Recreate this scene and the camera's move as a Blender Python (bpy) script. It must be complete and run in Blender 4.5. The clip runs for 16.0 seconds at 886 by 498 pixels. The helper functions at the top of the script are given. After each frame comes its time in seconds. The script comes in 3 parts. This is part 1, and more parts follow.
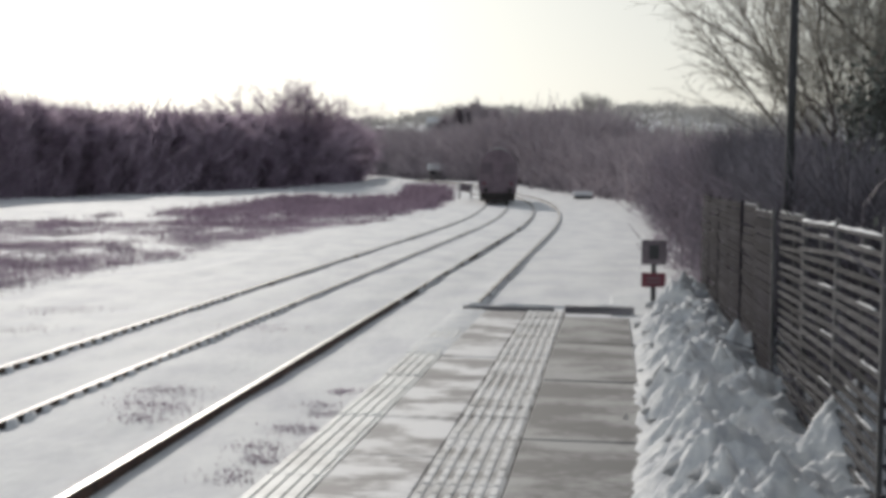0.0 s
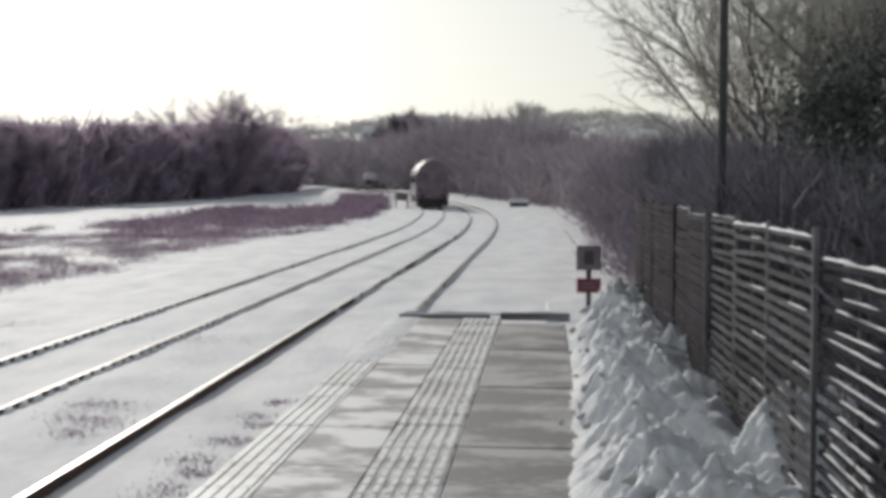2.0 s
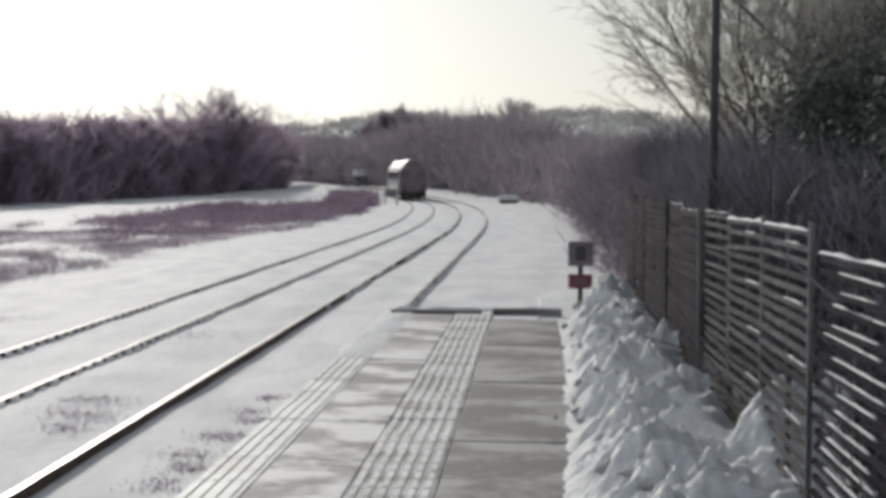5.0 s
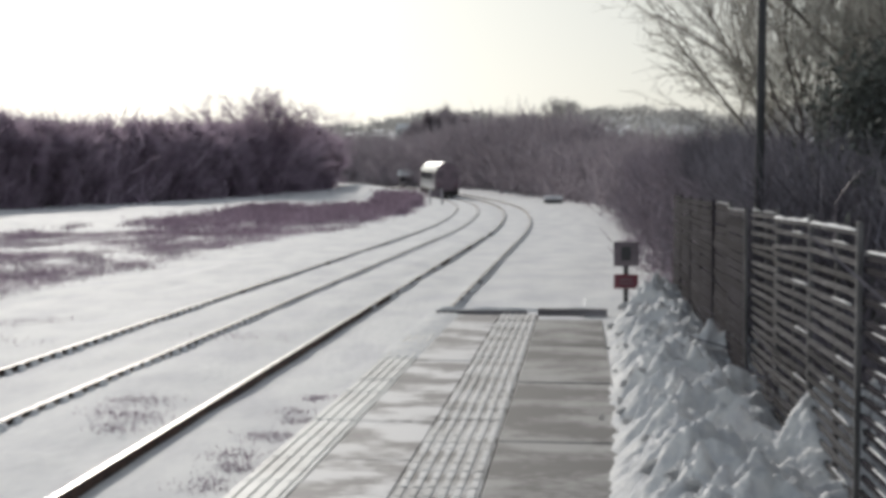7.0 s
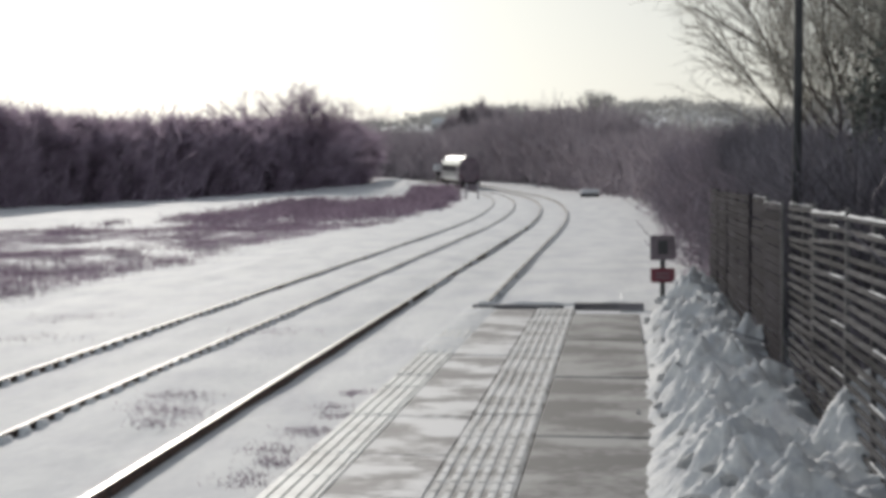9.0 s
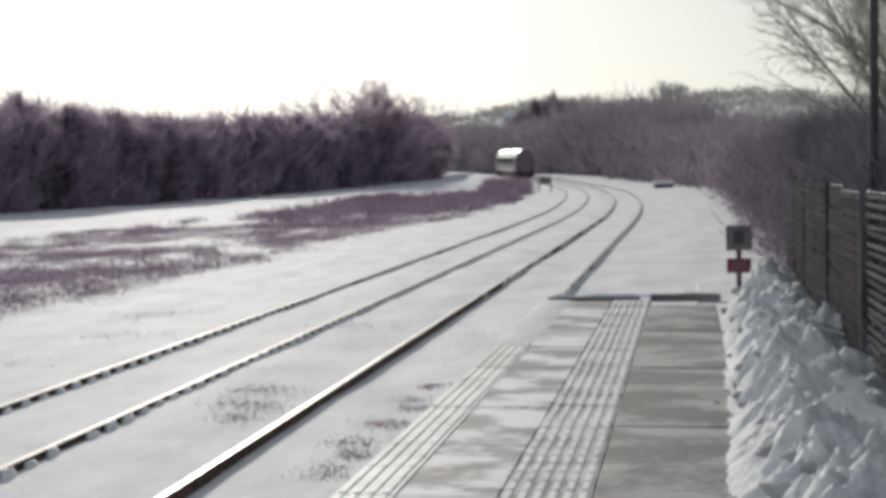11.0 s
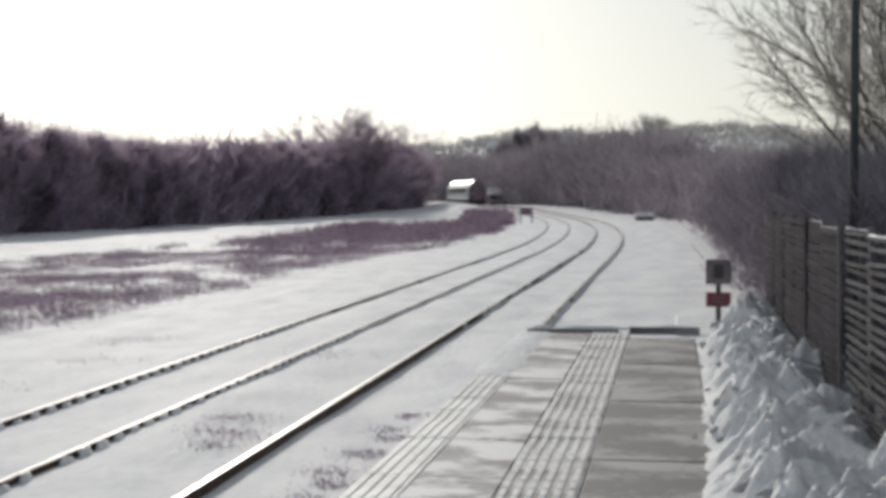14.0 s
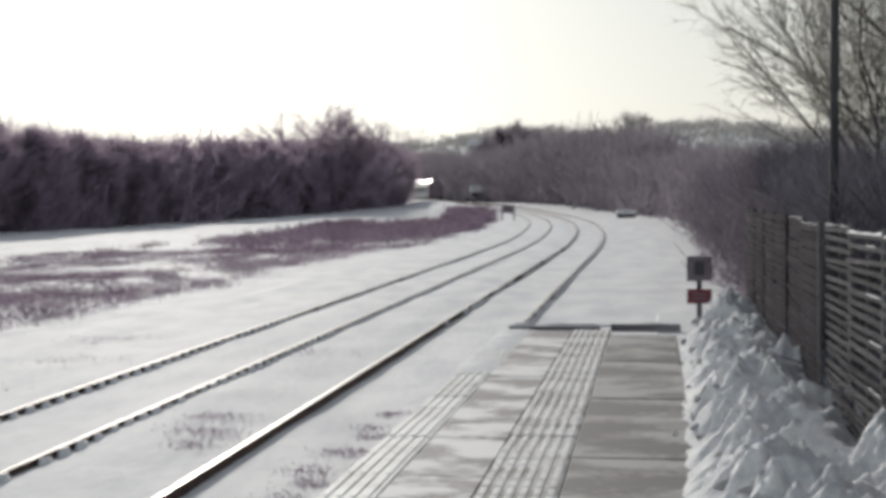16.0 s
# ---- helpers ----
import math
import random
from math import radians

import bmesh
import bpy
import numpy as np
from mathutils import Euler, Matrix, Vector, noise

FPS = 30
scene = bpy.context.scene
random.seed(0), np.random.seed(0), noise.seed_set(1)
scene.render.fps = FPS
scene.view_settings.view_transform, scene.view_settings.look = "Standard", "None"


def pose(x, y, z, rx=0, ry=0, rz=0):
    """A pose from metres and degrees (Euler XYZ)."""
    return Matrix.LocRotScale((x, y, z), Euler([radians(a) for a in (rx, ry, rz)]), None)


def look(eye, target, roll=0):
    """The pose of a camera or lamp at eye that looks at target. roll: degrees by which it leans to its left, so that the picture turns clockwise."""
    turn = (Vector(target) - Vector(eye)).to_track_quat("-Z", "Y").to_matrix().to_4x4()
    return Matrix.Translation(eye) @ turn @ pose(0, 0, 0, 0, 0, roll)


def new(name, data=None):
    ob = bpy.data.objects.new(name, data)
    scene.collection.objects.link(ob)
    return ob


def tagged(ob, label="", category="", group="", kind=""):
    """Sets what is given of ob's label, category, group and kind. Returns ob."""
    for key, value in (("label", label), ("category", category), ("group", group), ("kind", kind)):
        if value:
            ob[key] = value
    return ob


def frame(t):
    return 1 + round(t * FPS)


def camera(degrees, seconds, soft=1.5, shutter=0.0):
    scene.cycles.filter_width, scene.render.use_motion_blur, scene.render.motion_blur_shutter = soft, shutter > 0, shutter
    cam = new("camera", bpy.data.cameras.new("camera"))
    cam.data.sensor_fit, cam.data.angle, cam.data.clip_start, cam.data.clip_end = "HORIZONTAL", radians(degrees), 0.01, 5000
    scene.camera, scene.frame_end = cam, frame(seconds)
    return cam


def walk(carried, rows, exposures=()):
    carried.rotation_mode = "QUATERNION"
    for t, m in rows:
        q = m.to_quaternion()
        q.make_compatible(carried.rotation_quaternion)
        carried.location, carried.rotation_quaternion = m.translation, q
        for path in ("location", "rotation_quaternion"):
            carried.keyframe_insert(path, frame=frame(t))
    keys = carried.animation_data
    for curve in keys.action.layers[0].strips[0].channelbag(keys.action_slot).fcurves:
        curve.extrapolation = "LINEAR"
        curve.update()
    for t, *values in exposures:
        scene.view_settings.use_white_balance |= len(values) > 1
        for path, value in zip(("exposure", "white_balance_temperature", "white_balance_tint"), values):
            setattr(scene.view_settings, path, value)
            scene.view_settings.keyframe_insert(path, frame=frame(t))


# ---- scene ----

def held(yaw, pitch, lean, x, y, z):
    """Camera pose in the hand: yaw to the left of the platform's line, pitch up, lean to the left."""
    return pose(x, y, z, 0, 0, yaw) @ pose(0, 0, 0, 90 + pitch) @ pose(0, 0, 0, 0, 0, lean)


EXPOSURE = 0.08
cam = camera(34.83, 16.0, soft=4.2)
walk(cam, [
    (0.0, held(6.737, -2.940, 0.781, -0.007, 0.014, 1.508)),
    (0.5, held(6.371, -2.870, 1.079, -0.005, 0.037, 1.502)),
    (1.0, held(5.509, -3.030, 0.318, 0.005, 0.049, 1.495)),
    (1.5, held(4.720, -2.705, 0.590, 0.008, 0.050, 1.494)),
    (2.0, held(4.192, -2.558, 0.148, 0.013, 0.077, 1.493)),
    (2.5, held(3.882, -2.804, 0.238, 0.012, 0.097, 1.489)),
    (3.0, held(3.690, -2.835, 0.339, 0.006, 0.086, 1.488)),
    (3.2, held(3.463, -2.814, 0.014, 0.002, 0.101, 1.489)),
    (5.3, held(3.778, -2.666, 0.266, -0.021, 0.056, 1.481)),
    (5.5, held(4.142, -2.645, -0.062, -0.019, 0.088, 1.491)),
    (6.0, held(5.055, -2.694, 0.167, -0.023, 0.039, 1.489)),
    (6.5, held(5.593, -2.758, 0.035, -0.023, 0.048, 1.489)),
    (7.0, held(5.572, -2.680, 0.008, -0.021, 0.045, 1.484)),
    (7.5, held(5.575, -2.502, -0.111, -0.027, 0.019, 1.487)),
    (8.0, held(5.501, -2.332, -0.108, -0.026, 0.039, 1.489)),
    (8.2, held(6.192, -2.629, 0.044, -0.015, 0.038, 1.488)),
    (10.3, held(7.905, -3.172, -1.093, -0.023, -0.021, 1.505)),
    (10.5, held(8.686, -3.315, -1.824, -0.027, -0.010, 1.494)),
    (11.0, held(10.030, -3.112, -1.350, -0.023, -0.093, 1.498)),
    (11.5, held(9.756, -3.049, -1.127, -0.016, -0.126, 1.505)),
    (12.0, held(9.964, -3.080, -0.919, -0.006, -0.114, 1.505)),
    (12.5, held(9.911, -2.777, -0.728, -0.003, -0.102, 1.506)),
    (13.0, held(9.128, -3.063, -0.426, -0.023, -0.087, 1.499)),
    (13.5, held(9.314, -2.382, -0.248, -0.014, -0.101, 1.500)),
    (14.0, held(9.236, -1.939, -0.422, -0.018, -0.062, 1.501)),
    (14.5, held(8.864, -2.068, -0.244, -0.016, -0.034, 1.498)),
    (15.0, held(8.800, -1.958, -0.512, -0.018, -0.068, 1.500)),
    (15.5, held(8.603, -1.973, -0.585, -0.012, -0.021, 1.491)),
    (16.0, held(8.513, -2.033, -0.592, -0.008, -0.020, 1.498)),
], exposures=[(0.0, EXPOSURE, 6400, 10), (16.0, EXPOSURE, 6400, 10)])

# ---- light: low winter sun ahead and to the left ----
SUN_AZ, SUN_EL = 21.4, 20.0
world = bpy.data.worlds.new("winter_sky")
world.use_nodes = True
scene.world = world
wn = world.node_tree.nodes
sky = wn.new("ShaderNodeTexSky")
sky.sky_type = "NISHITA"
sky.sun_disc = False
sky.sun_elevation = radians(SUN_EL)
sky.sun_rotation = radians(-SUN_AZ)
sky.air_density, sky.dust_density, sky.ozone_density = 1.0, 2.0, 1.0
wn["Background"].inputs["Strength"].default_value = 0.195
pale = wn.new("ShaderNodeHueSaturation")
pale.inputs["Saturation"].default_value = 0.5
world.node_tree.links.new(sky.outputs[0], pale.inputs["Color"])
haze = wn.new("ShaderNodeGamma")
haze.inputs["Gamma"].default_value = 0.5
world.node_tree.links.new(pale.outputs[0], haze.inputs["Color"])
hue = wn.new("ShaderNodeMix")
hue.data_type, hue.blend_type = "RGBA", "MULTIPLY"
hue.inputs["Factor"].default_value = 1.0
hue.inputs["B"].default_value = (0.968, 1.0, 0.98, 1)
world.node_tree.links.new(haze.outputs[0], hue.inputs["A"])
world.node_tree.links.new(hue.outputs["Result"], wn["Background"].inputs["Color"])
sun = new("sun", bpy.data.lights.new("sun", "SUN"))
sun.data.energy, sun.data.angle, sun.data.color = 2.1, radians(0.6), (1.0, 0.93, 0.84)
to_sun = Vector((-math.sin(radians(SUN_AZ)) * math.cos(radians(SUN_EL)), math.cos(radians(SUN_AZ)) * math.cos(radians(SUN_EL)), math.sin(radians(SUN_EL))))
sun.matrix_world = look(to_sun * 400, (0, 0, 0))


# ---- materials ----
def mat(name, a, b, rough=0.8, scale=3.0, fine=40.0, bump=0.3, bump_dist=0.01, metal=0.0, mid=0.5, width=0.25, island=0.0, piece=0.0, stretch=(1, 1, 1), spec=0.5, fixed=False, thin=0.0):
    """Two colours mixed by noise at two scales, with relief; island and piece vary the brightness by mesh island or by
    object; thin is the share of light let through, added to lift backlit twigs.
    """
    m = bpy.data.materials.new(name)
    m.use_nodes = True
    n, l = m.node_tree.nodes, m.node_tree.links
    p = n["Principled BSDF"]
    p.inputs["Roughness"].default_value, p.inputs["Metallic"].default_value = rough, metal
    p.inputs["Specular IOR Level"].default_value = spec
    tc = n.new("ShaderNodeTexCoord")
    mp = n.new("ShaderNodeMapping")
    mp.inputs["Scale"].default_value = stretch
    l.new(n.new("ShaderNodeNewGeometry").outputs["Position"] if fixed else tc.outputs["Object"], mp.inputs["Vector"])
    big, small = n.new("ShaderNodeTexNoise"), n.new("ShaderNodeTexNoise")
    big.inputs["Scale"].default_value, small.inputs["Scale"].default_value = scale, fine
    big.inputs["Detail"].default_value, small.inputs["Detail"].default_value = 5, 4
    for k in (big, small):
        l.new(mp.outputs[0], k.inputs["Vector"])
    add = n.new("ShaderNodeMath")
    add.operation = "MULTIPLY_ADD"
    l.new(small.outputs["Fac"], add.inputs[0])
    add.inputs[1].default_value = 0.35
    l.new(big.outputs["Fac"], add.inputs[2])
    ramp = n.new("ShaderNodeValToRGB")
    c = mid + 0.175
    ramp.color_ramp.elements[0].position, ramp.color_ramp.elements[1].position = max(0, c - width / 2), min(1, c + width / 2)
    ramp.color_ramp.elements[0].color, ramp.color_ramp.elements[1].color = (*a, 1), (*b, 1)
    l.new(add.outputs[0], ramp.inputs[0])
    out = ramp.outputs[0]
    for amount, node, socket in ((island, "ShaderNodeNewGeometry", "Random Per Island"), (piece, "ShaderNodeObjectInfo", "Random")):
        if amount:
            g, r, hsv = n.new(node), n.new("ShaderNodeMapRange"), n.new("ShaderNodeHueSaturation")
            r.inputs["To Min"].default_value, r.inputs["To Max"].default_value = 1 - amount, 1 + amount
            l.new(g.outputs[socket], r.inputs["Value"])
            l.new(r.outputs[0], hsv.inputs["Value"])
            l.new(out, hsv.inputs["Color"])
            out = hsv.outputs[0]
    l.new(out, p.inputs["Base Color"])
    if bump:
        bp = n.new("ShaderNodeBump")
        bp.inputs["Strength"].default_value, bp.inputs["Distance"].default_value = bump, bump_dist
        l.new(add.outputs[0], bp.inputs["Height"])
        l.new(bp.outputs[0], p.inputs["Normal"])
    if thin:
        through_it, mixed = n.new("ShaderNodeBsdfTranslucent"), n.new("ShaderNodeMixShader")
        l.new(out, through_it.inputs["Color"])
        mixed.inputs[0].default_value = thin
        l.new(p.outputs[0], mixed.inputs[1])
        l.new(through_it.outputs[0], mixed.inputs[2])
        l.new(mixed.outputs[0], n["Material Output"].inputs["Surface"])
    return m


SNOW = mat("snow", (0.72, 0.72, 0.76), (0.88, 0.88, 0.89), 0.75, 1.1, 9, 0.8, 0.06, spec=0.12, mid=0.45, width=0.3, stretch=(1, 0.45, 1))
SNOW_CLOD = mat("cleared_snow", (0.70, 0.71, 0.74), (0.87, 0.87, 0.87), 0.75, 6, 24, 0.8, 0.035, spec=0.15)
SLAB = mat("paving_slab", (0.235, 0.222, 0.23), (0.80, 0.79, 0.80), 0.7, 1.7, 12, 0.3, 0.004, mid=0.49, width=0.13, piece=0.06, stretch=(0.75, 1.3, 1), fixed=True)
DAMP = mat("damp_paving", (0.115, 0.108, 0.110), (0.36, 0.352, 0.352), 0.65, 1.5, 16, 0.3, 0.003, mid=0.52, width=0.17, piece=0.08, stretch=(0.9, 1.3, 1), fixed=True)
# Ribs are coloured lighter than the slab between them.
RIB = mat("light_tactile_ribs", (0.50, 0.485, 0.47), (0.84, 0.83, 0.83), 0.7, 2.2, 20, 0.3, 0.003, mid=0.42, width=0.25, fixed=True)
TACTILE = mat("tactile_paving", (0.20, 0.185, 0.18), (0.62, 0.61, 0.61), 0.7, 2.2, 20, 0.3, 0.003, mid=0.47, width=0.2, piece=0.05, stretch=(0.8, 1.5, 1), fixed=True)
EDGE_PAINT = mat("white_edge_paint", (0.56, 0.55, 0.54), (0.82, 0.82, 0.8), 0.6, 2.2, 24, 0.2, 0.002, mid=0.42, width=0.2, fixed=True)
BRICK = mat("platform_wall", (0.2, 0.17, 0.15), (0.32, 0.28, 0.25), 0.9, 2, 25, 0.4, 0.006)
RAIL_TOP = mat("polished_rail", (0.36, 0.35, 0.345), (0.5, 0.49, 0.48), 0.42, 3, 50, 0.05, 0.001, metal=1.0)
RAIL_DULL = mat("dull_rail", (0.12, 0.11, 0.11), (0.24, 0.23, 0.225), 0.55, 3, 50, 0.05, 0.001, metal=0.8)
RUST = mat("rusty_rail", (0.05, 0.032, 0.028), (0.11, 0.065, 0.05), 0.85, 6, 60, 0.4, 0.003)
TIMBER = mat("dark_timber", (0.14, 0.133, 0.15), (0.26, 0.25, 0.27), 0.8, 3, 40, 0.4, 0.004, stretch=(0.4, 4, 4))
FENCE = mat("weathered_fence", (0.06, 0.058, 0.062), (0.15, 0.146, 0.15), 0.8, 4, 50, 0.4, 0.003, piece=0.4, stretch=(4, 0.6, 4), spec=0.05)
# Darker copy of FENCE: its colour holds the near and far panels' shade.
DARK_FENCE = mat("dark_fence", (0.020, 0.018, 0.024), (0.046, 0.042, 0.052), 0.85, 4, 50, 0.4, 0.003, piece=0.3, stretch=(4, 0.6, 4), spec=0.04)
POST = mat("weathered_post", (0.10, 0.10, 0.105), (0.20, 0.195, 0.20), 0.7, 4, 50, 0.4, 0.003, stretch=(4, 4, 0.6), spec=0.2)
BARK = mat("bark", (0.10, 0.082, 0.082), (0.2, 0.168, 0.16), 0.9, 4, 30, 0.5, 0.01)
# Veiling glare and lilac haze over the belt are put into this colour.
TWIG = mat("bare_twigs", (0.34, 0.275, 0.34), (0.50, 0.41, 0.50), 0.9, 0.4, 6, 0, island=0.3, spec=0.1, thin=0.6)
# Haze and glare over the farther woods are put into this colour.
WOOD = mat("hazy_wood_twigs", (0.31, 0.275, 0.305), (0.45, 0.40, 0.435), 0.9, 0.4, 6, 0, island=0.22, spec=0.1, thin=0.22)
PALE_TWIG = mat("pale_twigs", (0.29, 0.28, 0.255), (0.49, 0.475, 0.43), 0.9, 0.4, 6, 0, island=0.3, spec=0.1, thin=0.5)
# Distance haze over the hills is put into this paler twig colour.
FAR_TWIG = mat("hazy_hill_twigs", (0.36, 0.35, 0.345), (0.54, 0.53, 0.515), 0.9, 0.05, 1, 0, island=0.25, spec=0.1, thin=0.35)
LEAF = mat("dark_evergreen", (0.095, 0.10, 0.095), (0.19, 0.20, 0.18), 0.8, 0.6, 8, 0, island=0.4, spec=0.12)
HEATHER = mat("dead_stems", (0.23, 0.175, 0.225), (0.37, 0.285, 0.36), 0.9, 0.5, 8, 0, island=0.35, spec=0.1, thin=0.3)
STEEL = mat("painted_steel", (0.03, 0.03, 0.034), (0.06, 0.06, 0.065), 0.5, 3, 40, 0.1, 0.001)
# Haze over the distant train is put into this end colour.
TRAIN_DARK = mat("train_end_paint", (0.15, 0.108, 0.135), (0.21, 0.155, 0.185), 0.4, 2, 20, 0.05, 0.002)
TRAIN_SIDE = mat("train_side_paint", (0.48, 0.49, 0.48), (0.62, 0.63, 0.62), 0.22, 1, 12, 0.05, 0.002)
TRAIN_ROOF = mat("train_roof", (0.45, 0.46, 0.47), (0.62, 0.63, 0.63), 0.22, 1, 10, 0.05, 0.002, metal=0.35)
UNDER = mat("underframe_grime", (0.025, 0.022, 0.022), (0.06, 0.05, 0.046), 0.8, 3, 30, 0.3, 0.004)
# Lightened towards the cab end's colour; the haze is in it.
CAB_GLASS = mat("hazed_cab_glass", (0.11, 0.085, 0.105), (0.15, 0.115, 0.135), 0.3, 1, 5, 0)
# Near end of the hedgerow, darker than WOOD, whose colour includes haze.
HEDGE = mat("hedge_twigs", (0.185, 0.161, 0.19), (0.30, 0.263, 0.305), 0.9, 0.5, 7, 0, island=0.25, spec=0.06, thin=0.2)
BRAMBLE = mat("bramble_stems", (0.15, 0.139, 0.16), (0.265, 0.248, 0.28), 0.9, 0.6, 8, 0, island=0.3, spec=0.05)
GLASS = mat("dark_window_glass", (0.015, 0.017, 0.02), (0.025, 0.027, 0.03), 0.08, 1, 5, 0)
RED = mat("red_sign_paint", (0.12, 0.024, 0.042), (0.18, 0.035, 0.056), 0.5, 5, 40, 0.1, 0.001)
GREY_SIGN = mat("sign_plate", (0.14, 0.113, 0.135), (0.21, 0.175, 0.20), 0.5, 5, 40, 0.1, 0.001)
PALE_POST = mat("pale_post", (0.36, 0.34, 0.36), (0.52, 0.50, 0.52), 0.7, 4, 30, 0.1, 0.002)
WHITE = mat("white_marking", (0.6, 0.6, 0.6), (0.75, 0.75, 0.74), 0.6, 6, 40, 0.05, 0.001)
RED_LAMP = mat("red_tail_lens", (0.12, 0.02, 0.03), (0.16, 0.03, 0.035), 0.15, 6, 40, 0)
RENDER_WALL = mat("house_wall", (0.12, 0.105, 0.11), (0.18, 0.16, 0.165), 0.9, 0.5, 6, 0.2, 0.01)


# ---- mesh helpers ----
def mesh_of(name, verts, faces, material, smooth=False):
    me = bpy.data.meshes.new(name)
    me.from_pydata(verts, [], faces)
    me.materials.append(material)
    if smooth:
        me.polygons.foreach_set("use_smooth", [True] * len(me.polygons))
    me.update()
    return me


def blades(name, verts, material, n):
    """Mesh of many separate n-gons out of one vertex array."""
    me = bpy.data.meshes.new(name)
    v = np.asarray(verts, np.float32).reshape(-1, 3)
    k = len(v) // n
    me.vertices.add(len(v))
    me.vertices.foreach_set("co", v.ravel())
    me.loops.add(len(v))
    me.loops.foreach_set("vertex_index", np.arange(len(v), dtype=np.int32))
    me.polygons.add(k)
    me.polygons.foreach_set("loop_start", np.arange(0, len(v), n, dtype=np.int32))
    me.materials.append(material)
    me.update(calc_edges=True)
    return me


def part(name, bm, material, parent, label=""):
    """Links a bmesh, or a mesh, as one object under a thing or part."""
    if isinstance(bm, bmesh.types.BMesh):
        me = bpy.data.meshes.new(name)
        bm.to_mesh(me)
        bm.free()
        me.materials.append(material)
    else:
        me = bm
    ob = new(name, me)
    ob.parent = parent
    if label:
        tagged(ob, label)
    return ob


def box(bm, x0, x1, y0, y1, z0, z1, bevel=0.0):
    r = bmesh.ops.create_cube(bm, size=1)
    vs = r["verts"]
    bmesh.ops.scale(bm, vec=(x1 - x0, y1 - y0, z1 - z0), verts=vs)
    bmesh.ops.translate(bm, vec=((x0 + x1) / 2, (y0 + y1) / 2, (z0 + z1) / 2), verts=vs)
    if bevel:
        es = list({e for v in vs for e in v.link_edges})
        bmesh.ops.bevel(bm, geom=es, offset=bevel, segments=2, affect="EDGES", profile=0.7)
    return bm


def boxed(x0, x1, y0, y1, z0, z1, bevel=0.0):
    return box(bmesh.new(), x0, x1, y0, y1, z0, z1, bevel)


def tube(bm, a, b, ra, rb, n=8):
    a, b = Vector(a), Vector(b)
    q = (b - a).to_track_quat("Z", "Y")
    rings = []
    for p, r in ((a, ra), (b, rb)):
        rings.append([bm.verts.new(p + q @ Vector((r * math.cos(2 * math.pi * i / n), r * math.sin(2 * math.pi * i / n), 0))) for i in range(n)])
    for i in range(n):
        bm.faces.new((rings[0][i], rings[0][(i + 1) % n], rings[1][(i + 1) % n], rings[1][i]))
    bm.faces.new(rings[0][::-1])
    bm.faces.new(rings[1])
    return bm


def anchor(name, m, label, category, group=""):
    ob = new(name)
    ob.matrix_basis = m
    return tagged(ob, label, category, group)


# ---- the line of the railway: straight, then a left-hand bend, climbing gently ----
BEND_Y, BEND_R, FAR_X, NEAR_X = 57.0, 560.0, -6.36, -3.14
RAIL_Z, RISE = -0.87, 0.0036
CENTRE_X = FAR_X - BEND_R


def along(s, x):
    """Point and heading (radians to the left) s metres on, on the line that starts at x."""
    r = x - CENTRE_X
    if s <= BEND_Y:
        return x, s, 0.0
    a = (s - BEND_Y) / r
    return CENTRE_X + r * math.cos(a), BEND_Y + r * math.sin(a), a


def step(a, b, v):
    v = min(1, max(0, (v - a) / (b - a)))
    return v * v * (3 - 2 * v)


def rail_z(s):
    return RAIL_Z + RISE * max(s, 0) + 0.15 * step(60, 110, s) + 0.72 * step(140, 225, s)


def offset_of(x, y):
    """Lateral offset from the far track's centre (right positive), and the way along it."""
    if y <= BEND_Y:
        return x - FAR_X, y
    dx, dy = x - CENTRE_X, y - BEND_Y
    return math.hypot(dx, dy) - BEND_R, BEND_Y + math.atan2(dy, dx) * BEND_R


def ground_z(x, y):
    o, s = offset_of(x, y)
    z = rail_z(min(s, 700)) - (0.07 if o < 1.6 else 0.07 + 0.045 * step(1.6, 2.3, o))
    n = noise.noise(Vector((x * 0.11, y * 0.11, 0)))
    z += 0.02 * noise.noise(Vector((x * 0.9, y * 0.9, 3)))
    away = max(o - 5.6, -o - 2.6)
    z += 0.035 * noise.noise(Vector((o * 1.3, s * 0.16, 11))) + 0.02 * noise.noise(Vector((o * 3.1, s * 0.7, 5)))
    if away > 0:
        z += min(away, 8) * 0.03 * n + 0.06 * step(0, 3, away) * noise.noise(Vector((x * 0.6, y * 0.6, 7)))
    if o < -3:
        z -= 0.25 * step(-3, -14, o)
        # snowy bank on the inside of the bend
        z += (rail_z(min(s, 700)) + 0.62 - z) * step(-9.8, -6.2, o) * step(-2.6, -4.6, o) * step(160, 190, s) * (1 - step(290, 330, s))
    if x > -1.75 and o > 3:
        # ramp down from the end of the platform, and the ground behind the fence
        z += (-0.12 - z) * (1 - step(16.6, 27, y)) * step(-1.8, -1.5, x)
    far = math.hypot(x, y)
    # rolling hills beyond the valley
    if far > 330:
        az = math.atan2(x, y)
        top = 33 + 5 * math.sin(az * 9 + 0.6) + 8 * noise.noise(Vector((az * 14, 0.3, 0))) 
        z += top * step(330, 900, far) * (1.0 - 0.16 * step(-0.2, -0.4, az))
        if far > 1500:
            z -= 60 * step(1500, 4000, far)
    return z


